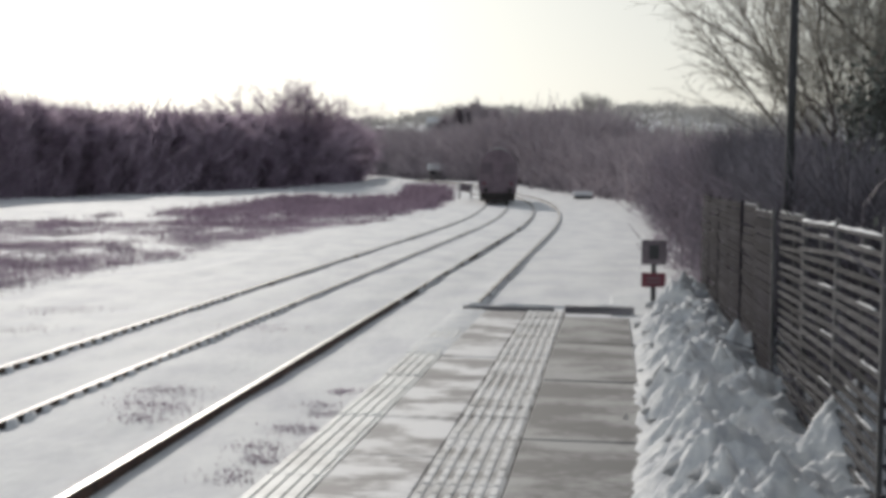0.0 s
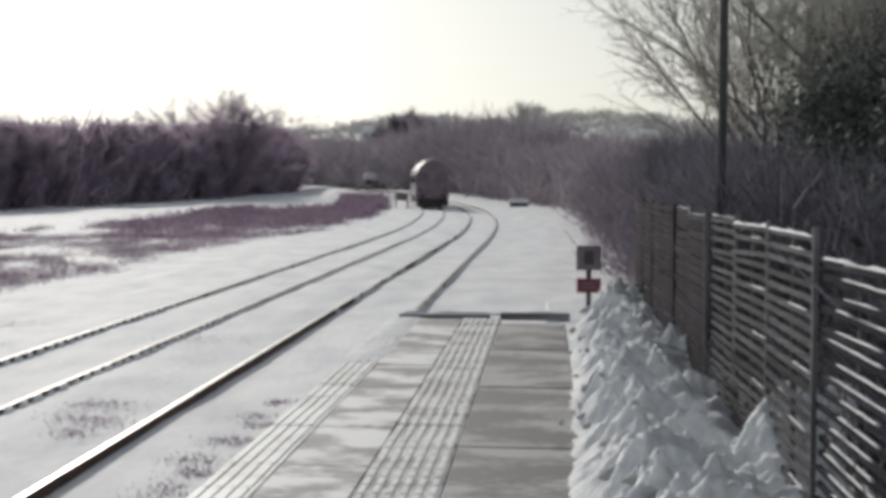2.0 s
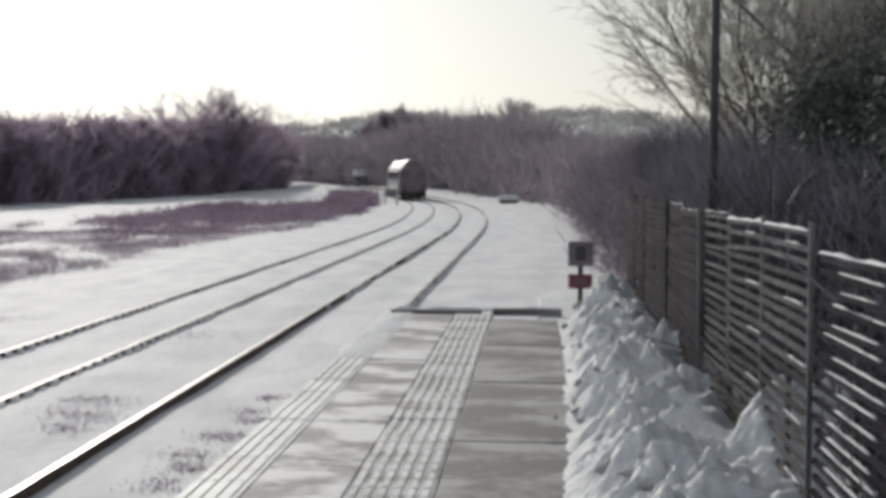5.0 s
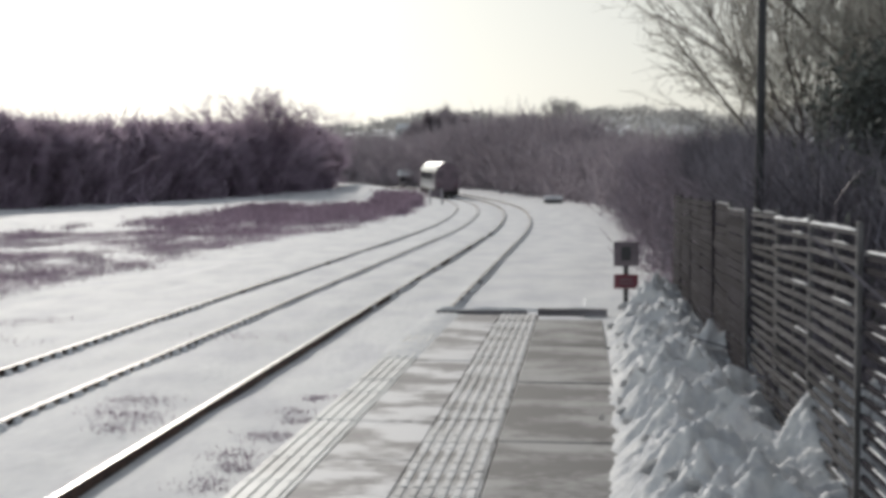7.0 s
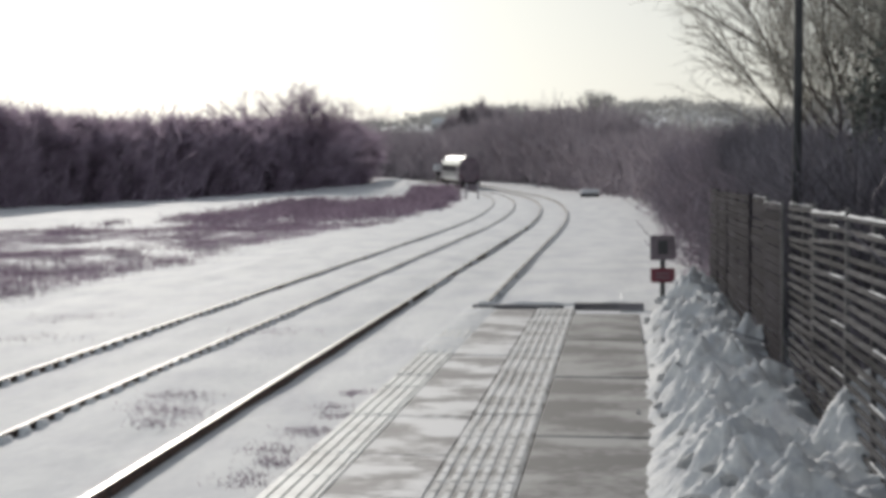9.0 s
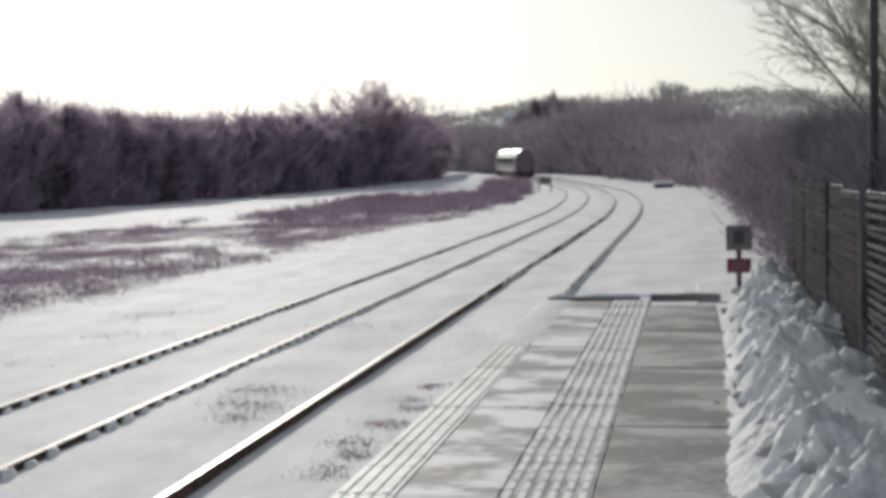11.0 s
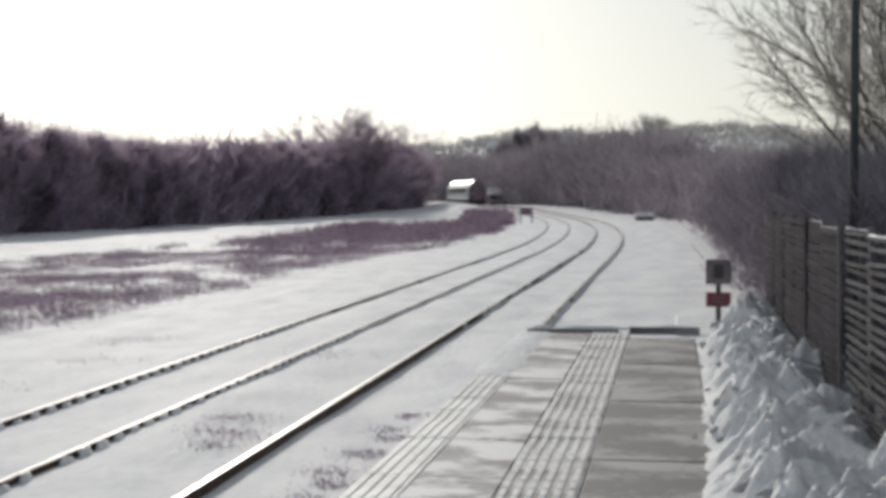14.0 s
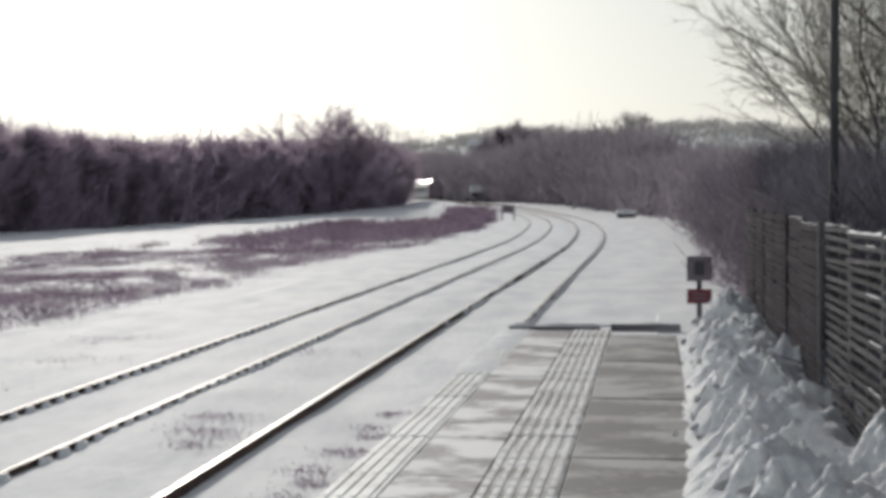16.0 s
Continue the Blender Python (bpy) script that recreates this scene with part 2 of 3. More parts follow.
def build_ground():
    xs = list(np.arange(-130, -18, 1.0)) + list(np.arange(-18, 1, 0.25)) + list(np.arange(1, 60, 1.0))
    ext = [60, 66, 74, 84, 98, 115, 140, 175, 220, 280, 360, 460, 600, 800, 1100, 1500, 2200, 3200, 4600]
    xs = [-130 - (e - 59) for e in ext[1:]][::-1] + xs + ext
    ys = [-4600, -3000, -1800, -1000, -500, -250, -120, -60, -30, -15] + list(np.arange(-6, 40, 0.5)) + list(np.arange(40, 160, 1.5)) + list(np.arange(160, 420, 4)) + list(np.arange(420, 1000, 20)) + [1000, 1100, 1250, 1500, 1900, 2500, 3300, 4600]
    verts = [(x, y, ground_z(x, y)) for y in ys for x in xs]
    w = len(xs)
    faces = [(j * w + i, j * w + i + 1, (j + 1) * w + i + 1, (j + 1) * w + i) for j in range(len(ys) - 1) for i in range(w - 1)]
    me = mesh_of("ground", verts, faces, SNOW, True)
    return tagged(new("ground", me), "snow-covered trackbed, verges, fields and rolling hills", "ground", kind="structure")


build_ground()


# ---- platform ----
EDGE_X, PAVED_X, END_Y, STRIP_0, STRIP_1 = -1.70, 0.22, 16.0, -0.92, -0.49
platform = tagged(new("platform", None), "paved station platform partly cleared of snow", "platform", kind="structure")


def slab_mesh(name, w, d, material, h=0.06, gap=0.003, ribs=(), rib_h=0.006, rib_gap=0.022, pieces=1, rib_material=None):
    """Paving slab with chamfered edges, its top at 0, and raised ribs along it."""
    verts, faces = [], []
    def block(x0, x1, y0, y1, z0, z1, c):
        b = len(verts)
        verts.extend([(x0, y0, z0), (x1, y0, z0), (x1, y1, z0), (x0, y1, z0), (x0, y0, z1 - c), (x1, y0, z1 - c), (x1, y1, z1 - c), (x0, y1, z1 - c),
                      (x0 + c, y0 + c, z1), (x1 - c, y0 + c, z1), (x1 - c, y1 - c, z1), (x0 + c, y1 - c, z1)])
        faces.extend([tuple(b + i for i in f) for f in ((0, 1, 5, 4), (1, 2, 6, 5), (2, 3, 7, 6), (3, 0, 4, 7), (4, 5, 9, 8), (5, 6, 10, 9), (6, 7, 11, 10), (7, 4, 8, 11), (8, 9, 10, 11))])
    block(gap, w - gap, gap, d - gap, -h, 0, 0.005)
    plain = len(faces)
    for r in ribs:
        for k in range(pieces):
            y0 = gap + rib_gap / 2 + k * (d - 2 * gap) / pieces
            block(r - 0.019, r + 0.019, y0, y0 + (d - 2 * gap) / pieces - rib_gap, -0.002, rib_h, 0.004)
    me = mesh_of(name, verts, faces, material)
    if rib_material:
        me.materials.append(rib_material)
        me.polygons.foreach_set("material_index", [0] * plain + [1] * (len(faces) - plain))
    return me


def build_platform():
    part("platform_wall", boxed(EDGE_X + 0.08, 1.6, -8, END_Y, -1.3, -0.062), BRICK, platform)
    part("paving_behind", boxed(EDGE_X, PAVED_X, -8, 1.99, -0.06, 0), SLAB, platform)
    part("paving_behind", boxed(PAVED_X + 0.004, 1.58, -8, 0.62, -0.06, -0.002), DAMP, platform)
    lay = np.random.default_rng(3)
    rows = ((EDGE_X, 0.30, 0.61, EDGE_PAINT, "coping_stone", (0.04, 0.11, 0.18, 0.25), 1), (EDGE_X + 0.30, 0.48, 0.61, SLAB, "paving_slab", (), 1),
            (STRIP_0, 0.43, 0.40, TACTILE, "tactile_slab", (0.04, 0.11, 0.18, 0.25, 0.32, 0.39), 2), (STRIP_1, 0.71, 1.22, DAMP, "damp_slab", (), 1))
    for x, w, d, material, nm, ribs, pieces in rows:
        me = slab_mesh(nm, w, d, material, ribs=ribs, pieces=pieces, rib_h=0.008, rib_material=RIB if pieces > 1 else None)
        y = 2.0
        while y + d < END_Y + 0.05:
            ob = part(nm, me, material, platform)
            ob.matrix_basis = pose(x, y, lay.uniform(-0.004, 0.003), lay.normal(0, 0.12), lay.normal(0, 0.12), 0)
            y += d


build_platform()


# ---- rails ----
def build_rail(name, x, s0, s1, label, top):
    rail = anchor(name, Matrix(), label, "rail", "running rails")
    prof_body = ((-0.07, -0.16), (-0.07, -0.148), (-0.012, -0.125), (-0.012, -0.045), (-0.034, -0.03), (-0.034, -0.004), (0.034, -0.004), (0.034, -0.03), (0.012, -0.045), (0.012, -0.125), (0.07, -0.148), (0.07, -0.16))
    prof_top = ((-0.026, -0.003), (-0.022, 0.003), (0.022, 0.003), (0.026, -0.003))
    for nm, prof, material in (("web", prof_body, RUST), ("running_surface", prof_top, top)):
        verts, faces = [], []
        ss = list(np.arange(s0, s1, 4.0)) + [s1]
        for s in ss:
            px, py, a = along(s, x)
            for u, v in prof:
                verts.append((px + u * math.cos(a), py + u * math.sin(a), rail_z(s) + v))
        k = len(prof)
        for j in range(len(ss) - 1):
            for i in range(k):
                faces.append((j * k + i, j * k + (i + 1) % k, (j + 1) * k + (i + 1) % k, (j + 1) * k + i))
        part(nm, mesh_of(nm, verts, faces, material), material, rail)
    return rail


RAILS = []
for cx, side in ((NEAR_X, "near platform"), (FAR_X, "farther track")):
    for g in (-0.752, 0.752):
        RAILS.append(build_rail("rail", cx + g, -12, 420, "steel rail with polished top, rusty web and snow at its foot", RAIL_TOP if cx == NEAR_X else RAIL_DULL))


def snow_dashes():
    """Small heaps of snow on the platform side of the rails, closely spaced to look dashed from the camera."""
    r = np.random.default_rng(21)
    verts, faces = [], []
    for x0, s, share, length in ((FAR_X - 0.752, 8.0, 0.96, 0.12), (FAR_X + 0.752, 8.0, 0.98, 0.15), (NEAR_X - 0.752, 26.0, 0.5, 0.11), (NEAR_X + 0.752, 18.0, 0.9, 0.11)):
        while s < 105:
            if r.uniform() < share:
                px, py, a = along(s, x0 + 0.062)
                w, d, h, b = 0.05, length * r.uniform(0.8, 1.2), r.uniform(0.062, 0.084), len(verts)
                z = rail_z(s) - 0.08
                for k in range(8):
                    t = k * math.pi / 4
                    verts.append((px + w * math.cos(t), py + d * math.sin(t), z))
                for k in range(8):
                    t = k * math.pi / 4
                    verts.append((px + 0.6 * w * math.cos(t) - 0.012, py + 0.65 * d * math.sin(t), z + h * r.uniform(0.8, 1.05)))
                faces += [(b + k, b + (k + 1) % 8, b + 8 + (k + 1) % 8, b + 8 + k) for k in range(8)] + [tuple(b + 8 + k for k in range(8))]
            s += 0.42
    tagged(new("snow_beside_rails", mesh_of("snow_beside_rails", verts, faces, SNOW_CLOD, True)), "small lumps of snow in dashed rows along the rails", "snow", kind="stuff")


snow_dashes()


# ---- train: one diesel railcar ----
def build_train():
    t = anchor("train", pose(FAR_X, 100, RAIL_Z), "single-car diesel train with a dark end and pale sides", "train")
    L, W = 22.0, 1.31
    # body shell, lofted
    side = [(-W + 0.06, 0.95), (-W, 1.25), (-W, 2.2), (-W + 0.05, 2.75), (-W + 0.16, 3.08)]
    def loft(prof, y0, y1, name, material, caps=True):
        verts = [(u, y, v) for y in (y0, y1) for u, v in prof]
        k = len(prof)
        faces = [(i, i + 1, k + i + 1, k + i) for i in range(k - 1)]
        if caps:
            faces.append(tuple(range(k))[::-1])
            faces.append(tuple(range(k, 2 * k)))
            faces.append((0, k, 2 * k - 1, k - 1))
        return mesh_of(name, verts, faces, material)
    full = side + [(-u, v) for u, v in side[::-1]]
    body = part("body", loft(full, 0.12, L - 0.12, "body", TRAIN_SIDE), TRAIN_SIDE, t, "pale grey side panels")
    roof_p = [(-W + 0.15, 3.06), (-W + 0.32, 3.3), (-0.75, 3.62), (-0.4, 3.85), (0, 3.92), (0.4, 3.85), (0.75, 3.62), (W - 0.32, 3.3), (W - 0.15, 3.06)]
    roof = part("roof", loft(roof_p, 0.05, L - 0.05, "roof", TRAIN_ROOF), TRAIN_ROOF, t, "curved pale roof that glints in the sun")
    end_p = [(-W + 0.04, 0.8), (-W - 0.01, 1.25), (-W - 0.01, 2.2), (-W + 0.05, 2.78), (-W + 0.2, 3.15), (-0.8, 3.56), (-0.4, 3.80), (0, 3.87), (0.4, 3.80), (0.8, 3.56), (W - 0.2, 3.15), (W - 0.05, 2.78), (W + 0.01, 2.2), (W + 0.01, 1.25), (W - 0.04, 0.8)]
    for y0, y1, nm in ((-0.06, 0.13, "cab_end"), (L - 0.13, L + 0.06, "cab_end")):
        ob = part(nm, loft(end_p, y0, y1, nm, TRAIN_DARK), TRAIN_DARK, t, "dark purple-brown cab end")
        f = -1 if y0 < 1 else 1
        ye = y0 if f < 0 else y1
        for wx0, wx1 in ((-1.15, -0.42), (0.42, 1.15)):
            part("cab_window", boxed(wx0, wx1, min(ye, ye + f * 0.02), max(ye, ye + f * 0.02), 2.1, 2.85, 0.008), CAB_GLASS, ob)
        part("gangway_door", boxed(-0.34, 0.34, min(ye, ye + f * 0.12), max(ye, ye + f * 0.12), 0.95, 3.0, 0.02), TRAIN_DARK, ob)
        for lx in (-0.95, 0.95):
            part("tail_lamp", boxed(lx - 0.09, lx + 0.09, min(ye, ye + f * 0.03), max(ye, ye + f * 0.03), 1.35, 1.53, 0.008), RED_LAMP, ob)
    for sx in (-1, 1):
        xa = sx * W
        for i in range(9):
            y = 3.6 + i * 1.85
            part("side_window", boxed(min(xa, xa + sx * 0.012), max(xa, xa + sx * 0.012), y - 0.68, y + 0.68, 2.0, 2.72, 0.004), GLASS, body)
        for y in (1.7, 20.3):
            part("side_door", boxed(min(xa, xa + sx * 0.016), max(xa, xa + sx * 0.016), y - 0.5, y + 0.5, 1.0, 2.95, 0.005), TRAIN_DARK, body)
    for y0, y1 in ((-0.02, 1.0), (L - 1.0, L + 0.02)):
        part("valance", boxed(-1.22, 1.22, y0, y1, 0.22, 0.84, 0.06), UNDER, t)
    part("underframe", boxed(-1.15, 1.15, 3.9, 18.1, 0.42, 0.96, 0.05), UNDER, t)
    part("solebar", boxed(-1.3, 1.3, 0.1, L - 0.1, 0.78, 0.97, 0.02), UNDER, t)
    for y in (2.6, L - 2.6):
        bogie = part("bogie", boxed(-1.05, 1.05, y - 1.6, y + 1.6, 0.38, 0.72, 0.05), UNDER, t)
        for wy in (-1.15, 1.15):
            for sx in (-1, 1):
                part("wheel", tube(bmesh.new(), (sx * 0.68, y + wy, 0.42), (sx * 0.81, y + wy, 0.42), 0.42, 0.42, 20), UNDER, bogie)
    for sx in (-0.85, 0.85):
        for y0, y1 in ((-0.5, 0.0), (L, L + 0.5)):
            part("buffer", tube(bmesh.new(), (sx, y0, 1.0), (sx, y1, 1.0), 0.16, 0.16, 12), UNDER, t)
    for i in range(4):
        part("roof_vent", boxed(-0.3, 0.3, 3.5 + i * 4.6, 4.2 + i * 4.6, 3.87, 3.99, 0.03), TRAIN_ROOF, roof)
    return t


train = build_train()


# ---- trees ----
def sprout(rng, height, spread, levels=4, first=0.25, trunk_r=0.16, lean=(0, 0), fork=4, droop=0.0):
    """Segments (a, b, ra, rb, level) of a bare tree."""
    segs = []
    def grow(p, d, length, r, level):
        n = 4 if level < 2 else 3
        q, dd = np.array(p), np.array(d)
        for i in range(n):
            dd = dd + rng.normal(0, 0.10 + 0.05 * level, 3) + np.array([0, 0, 0.06 - droop])
            dd /= np.linalg.norm(dd)
            q2 = q + dd * length / n
            r2 = r * (1 - 0.42 / n * (i + 1) / 1.0)
            segs.append((q, q2, r * (1 - 0.42 * i / n), r2, level))
            if level < levels and (level > 0 or (i + 1) / n > first):
                for k in range(fork if level < 2 else 3):
                    az = rng.uniform(0, 2 * math.pi)
                    side = np.array([math.cos(az), math.sin(az), rng.uniform(0.0, 0.7)])
                    nd = dd * rng.uniform(0.5, 0.9) + side * spread * rng.uniform(0.6, 1.1)
                    grow(q + (q2 - q) * rng.uniform(0.2, 1), nd / np.linalg.norm(nd), length * rng.uniform(0.42, 0.68), r2 * rng.uniform(0.4, 0.6), level + 1)
            q = q2
    grow((0, 0, -0.2), (lean[0], lean[1], 1), height * 0.52, trunk_r, 0)
    return segs


def fan(rng, height, limbs, tilt, levels, trunk_r, fork):
    """Segments of a tree that fans out from a low fork."""
    segs = [(np.array([0, 0, -0.3]), np.array([0, 0, height * 0.12]), trunk_r * 1.3, trunk_r, 0)]
    def grow(p, d, length, r, level):
        n = 5 if level < 2 else 3
        q, dd = np.array(p, float), np.array(d, float)
        for i in range(n):
            dd = dd + rng.normal(0, 0.07 + 0.04 * level, 3) + np.array([0, 0, 0.05])
            dd /= np.linalg.norm(dd)
            q2 = q + dd * length / n
            segs.append((q, q2, r * (1 - 0.6 * i / n), r * (1 - 0.6 * (i + 1) / n), level))
            if level < levels and (level > 1 or i > 0):
                for k in range(fork):
                    side = rng.normal(0, 1, 3)
                    side -= dd * side.dot(dd)
                    nd = dd + side / np.linalg.norm(side) * rng.uniform(0.35, 0.75)
                    grow(q + (q2 - q) * rng.uniform(0.2, 1), nd / np.linalg.norm(nd), length * (0.62 - 0.09 * i) * rng.uniform(0.7, 1.1), r * (1 - 0.6 * i / n) * 0.5, level + 1)
            q = q2
    for k in range(limbs):
        a = tilt * (2 * (k + 0.5) / limbs - 1) + rng.normal(0, 0.05)
        b = rng.normal(0, 0.4)
        grow((0, 0, height * 0.1), (math.sin(a) * math.cos(b), math.sin(b), math.cos(a) * math.cos(b)), height * rng.uniform(0.75, 0.95), trunk_r * rng.uniform(0.4, 0.6), 1)
    return segs


def tree_meshes(rng, name, height, spread, twig_w, twig_material, levels=3, first=0.25, trunk_r=0.16, lean=(0, 0), fork=4, per=5, twig_len=0.7, droop=0.0, segs=None):
    segs = segs or sprout(rng, height, spread, levels, first, trunk_r, lean, fork, droop)
    verts, faces = [], []
    tw = []
    for a, b, ra, rb, level in segs:
        d = (b - a) / (np.linalg.norm(b - a) + 1e-9)
        h = np.cross(d, (0.31, 0.9, 0.2))
        h /= np.linalg.norm(h)
        g = np.cross(d, h)
        if level < levels:
            n = 6 if level == 0 else 4
            base = len(verts)
            for p, r in ((a, max(ra, twig_w * 0.5)), (b, max(rb, twig_w * 0.45))):
                for i in range(n):
                    t = 2 * math.pi * i / n
                    verts.append(tuple(p + (h * math.cos(t) + g * math.sin(t)) * r))
            faces += [(base + i, base + (i + 1) % n, base + n + (i + 1) % n, base + n + i) for i in range(n)]
        else:
            w = h * twig_w * 0.6
            tw += [a - w, a + w, b + w * 0.5, b - w * 0.5]
        if level >= levels - 1:
            for k in range(per):
                p = a + (b - a) * rng.uniform(0, 1)
                nd = d * rng.uniform(0.5, 1.0) + rng.normal(0, 0.45, 3)
                nd /= np.linalg.norm(nd)
                q = p + nd * twig_len * rng.uniform(0.5, 1.2)
                s = np.cross(nd, rng.normal(0, 1, 3))
                s *= twig_w * 0.5 / (np.linalg.norm(s) + 1e-9)
                tw += [p - s, p + s, q + s * 0.3, q - s * 0.3]
    return mesh_of("trunk", verts, faces, BARK), blades("crown", tw, twig_material, 4)


def plant(meshes, m, name, label, group=""):
    ob = anchor(name, m, label, "tree", group)
    for nm, me in zip(("trunk", "crown"), meshes):
        part(nm, me, None, ob)
    return ob


def thicket(rng, name, spots, material, label, category, width=0.05, kind="stuff"):
    """Many thin upright stems and twigs at spots (x, y, z, height, radius), one object."""
    tw = []
    for x, y, z, h, r, count in spots:
        n = count
        a = np.stack([x + rng.normal(0, r * 0.5, n), y + rng.normal(0, r * 0.5, n), z + h * rng.beta(1.1, 1.6, n) * 0.9 - 0.1], 1)
        d = np.stack([rng.normal(0, 0.5, n), rng.normal(0, 0.5, n), rng.uniform(0.2, 1.2, n)], 1)
        d /= np.linalg.norm(d, axis=1)[:, None]
        b = a + d * (h * rng.uniform(0.12, 0.4, n))[:, None]
        s = np.cross(d, rng.normal(0, 1, (n, 3)))
        s *= (width * 0.5 * rng.uniform(0.6, 1.4, n) / (np.linalg.norm(s, axis=1) + 1e-9))[:, None]
        tw.append(np.stack([a - s, a + s, b + s * 0.35, b - s * 0.35], 1).reshape(-1, 3))
    return tagged(new(name, blades(name, np.concatenate(tw), material, 4)), label, category, kind=kind)


rng = np.random.default_rng(7)
BELT = [tree_meshes(rng, "belt", 9.0, 0.55, 0.06, TWIG, 3, 0.15, 0.14, fork=4, per=4, twig_len=1.1) for _ in range(4)]
DARK_BELT = [(a, b.copy()) for a, b in BELT]
for _, crown in DARK_BELT:
    crown.materials[0] = WOOD

# belt of bare trees along the field to the left, ending where the line bends behind it
belt_spots, belt_near = [], []
for i in range(46):
    f = i / 45
    y = 62 + 150 * f
    x = -51 + 12.0 * f + rng.uniform(-1.5, 0.5)
    h = 0.80 + 0.22 * f + rng.uniform(-0.08, 0.06)
    base = anchor("bare_tree", pose(x, y, ground_z(x, y)), "leafless grey-brown tree in a dense belt beside a snowy field", "tree", "belt of bare trees")
    base.scale = (h * 1.15, h * 1.15, h)
    for nm, me in zip(("trunk", "crown"), BELT[i % 4]):
        part(nm, me, None, base)
    base.matrix_basis = pose(x, y, ground_z(x, y), 0, 0, rng.uniform(0, 360)) @ Matrix.Diagonal((h * 1.15, h * 1.15, h, 1))
for i in range(170):
    f = i / 169
    (belt_spots if f > 0.42 else belt_near).append((-53 + 12.2 * f + rng.uniform(-4, 2), 58 + 154 * f, -1.3 + 0.5 * f, (7.4 + 2.0 * f) * rng.uniform(0.85, 1.08), 2.6, 420 if f > 0.42 else 1300))
for k in range(8):
    belt_spots.append((-40.5 + rng.uniform(-0.8, 1.6), 203 + 1.6 * k, -0.6, rng.uniform(5.0, 7.0), 1.5, 420))
thicket(rng, "undergrowth", belt_spots, TWIG, "dense purple-brown undergrowth beneath bare trees", "undergrowth", 0.14)
thicket(rng, "undergrowth", belt_near, TWIG, "dense purple-brown thicket of bare stems beside a field", "undergrowth", 0.06)



# taller bare trees that stand out of the belt
TALL = tree_meshes(rng, "tall", 13.5, 1.0, 0.026, TWIG, 3, per=5, twig_len=0.9, segs=fan(rng, 12.2, 34, 1.0, 3, 0.05, 2))
plant(TALL, pose(-43.2, 183, -0.6) @ Matrix.Diagonal((1.3, 1.3, 1.02, 1)), "bare_tree", "tall leafless tree with a wide fan of fine twigs")
TALL2 = tree_meshes(rng, "tall", 9.5, 0.6, 0.06, TWIG, 3, 0.3, 0.16, fork=4, per=5, twig_len=1.1)
plant(TALL2, pose(-50.5, 101, -1.2), "bare_tree", "leafless tree with upright purple-brown twigs above the belt")

# woods along the outside of the bend
edge_spots, wood_spots, near_spots = [], [], []
for i in range(260):
    f = i / 259
    s0 = 26 + 420 * f ** 1.35
    o = 9.6 + rng.uniform(0, 2) + 3.0 * step(40, 140, s0)
    x, y, _ = along(s0, FAR_X + o)
    h = (1.9 + 0.026 * s0 * rng.uniform(0.85, 1.1)) * (1 + 0.36 * step(140, 200, s0) * (1 - step(225, 270, s0)))
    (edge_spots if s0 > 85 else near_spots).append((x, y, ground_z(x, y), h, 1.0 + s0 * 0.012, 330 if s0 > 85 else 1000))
    x, y, _ = along(s0, FAR_X + o + rng.uniform(3, 9))
    wood_spots.append((x, y, ground_z(x, y), h * 1.08, 1.6 + s0 * 0.014, 330))
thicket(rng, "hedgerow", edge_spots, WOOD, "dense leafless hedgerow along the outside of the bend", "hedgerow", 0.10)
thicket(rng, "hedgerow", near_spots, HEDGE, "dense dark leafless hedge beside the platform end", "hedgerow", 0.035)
thicket(rng, "woodland", wood_spots, WOOD, "grey-brown leafless scrub woodland behind the hedgerow", "woodland", 0.15)
for i in range(40):
    s0 = 95 + 9.0 * i + rng.uniform(-3, 3)
    x, y, _ = along(s0, FAR_X + 17 + rng.uniform(-2, 8))
    h = (0.40 + 0.0015 * s0) * rng.uniform(0.85, 1.1)
    base = anchor("bare_tree", Matrix(), "leafless grey-brown tree in woods beside the line", "tree", "woods on the bend")
    for nm, me in zip(("trunk", "crown"), DARK_BELT[i % 4]):
        part(nm, me, None, base)
    base.matrix_basis = pose(x, y, ground_z(x, y), 0, 0, rng.uniform(0, 360)) @ Matrix.Diagonal((h * 1.3, h * 1.3, h, 1))

# woods beyond the end of the belt, and wooded hills with snowy fields between
far_spots = []
for i in range(330):
    az = radians(rng.uniform(-24, 6))
    d = rng.uniform(320, 400)
    x, y = d * math.sin(az), d * math.cos(az)
    far_spots.append((x, y, ground_z(x, y), rng.uniform(4.5, 7.5), 5, 190))
thicket(rng, "valley_woodland", far_spots, WOOD, "leafless woodland across the valley floor", "woodland", 0.34)
hill_spots = []
for i in range(1500):
    az = radians(rng.uniform(-32, 14))
    d = rng.uniform(480, 1000)
    x, y = d * math.sin(az), d * math.cos(az)
    if abs(x / y * 2500 + 307) < 20 and d < 660:
        continue
    # open fields on the slope facing the valley
    if -0.175 < az < -0.115 and d < 860 and rng.uniform() < 0.62:
        continue
    if noise.noise(Vector((az * 22, d * 0.012, 4))) > (-0.3 if d < 720 else -0.1) or d > 840:
        hill_spots.append((x, y, ground_z(x, y), rng.uniform(5, 9.5), 7, 90))
thicket(rng, "hillside_woodland", hill_spots, FAR_TWIG, "haze-pale grey woods on snowy hills", "woodland", 0.6)
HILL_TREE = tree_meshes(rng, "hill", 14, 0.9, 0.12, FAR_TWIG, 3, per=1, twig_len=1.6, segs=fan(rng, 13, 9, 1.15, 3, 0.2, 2))
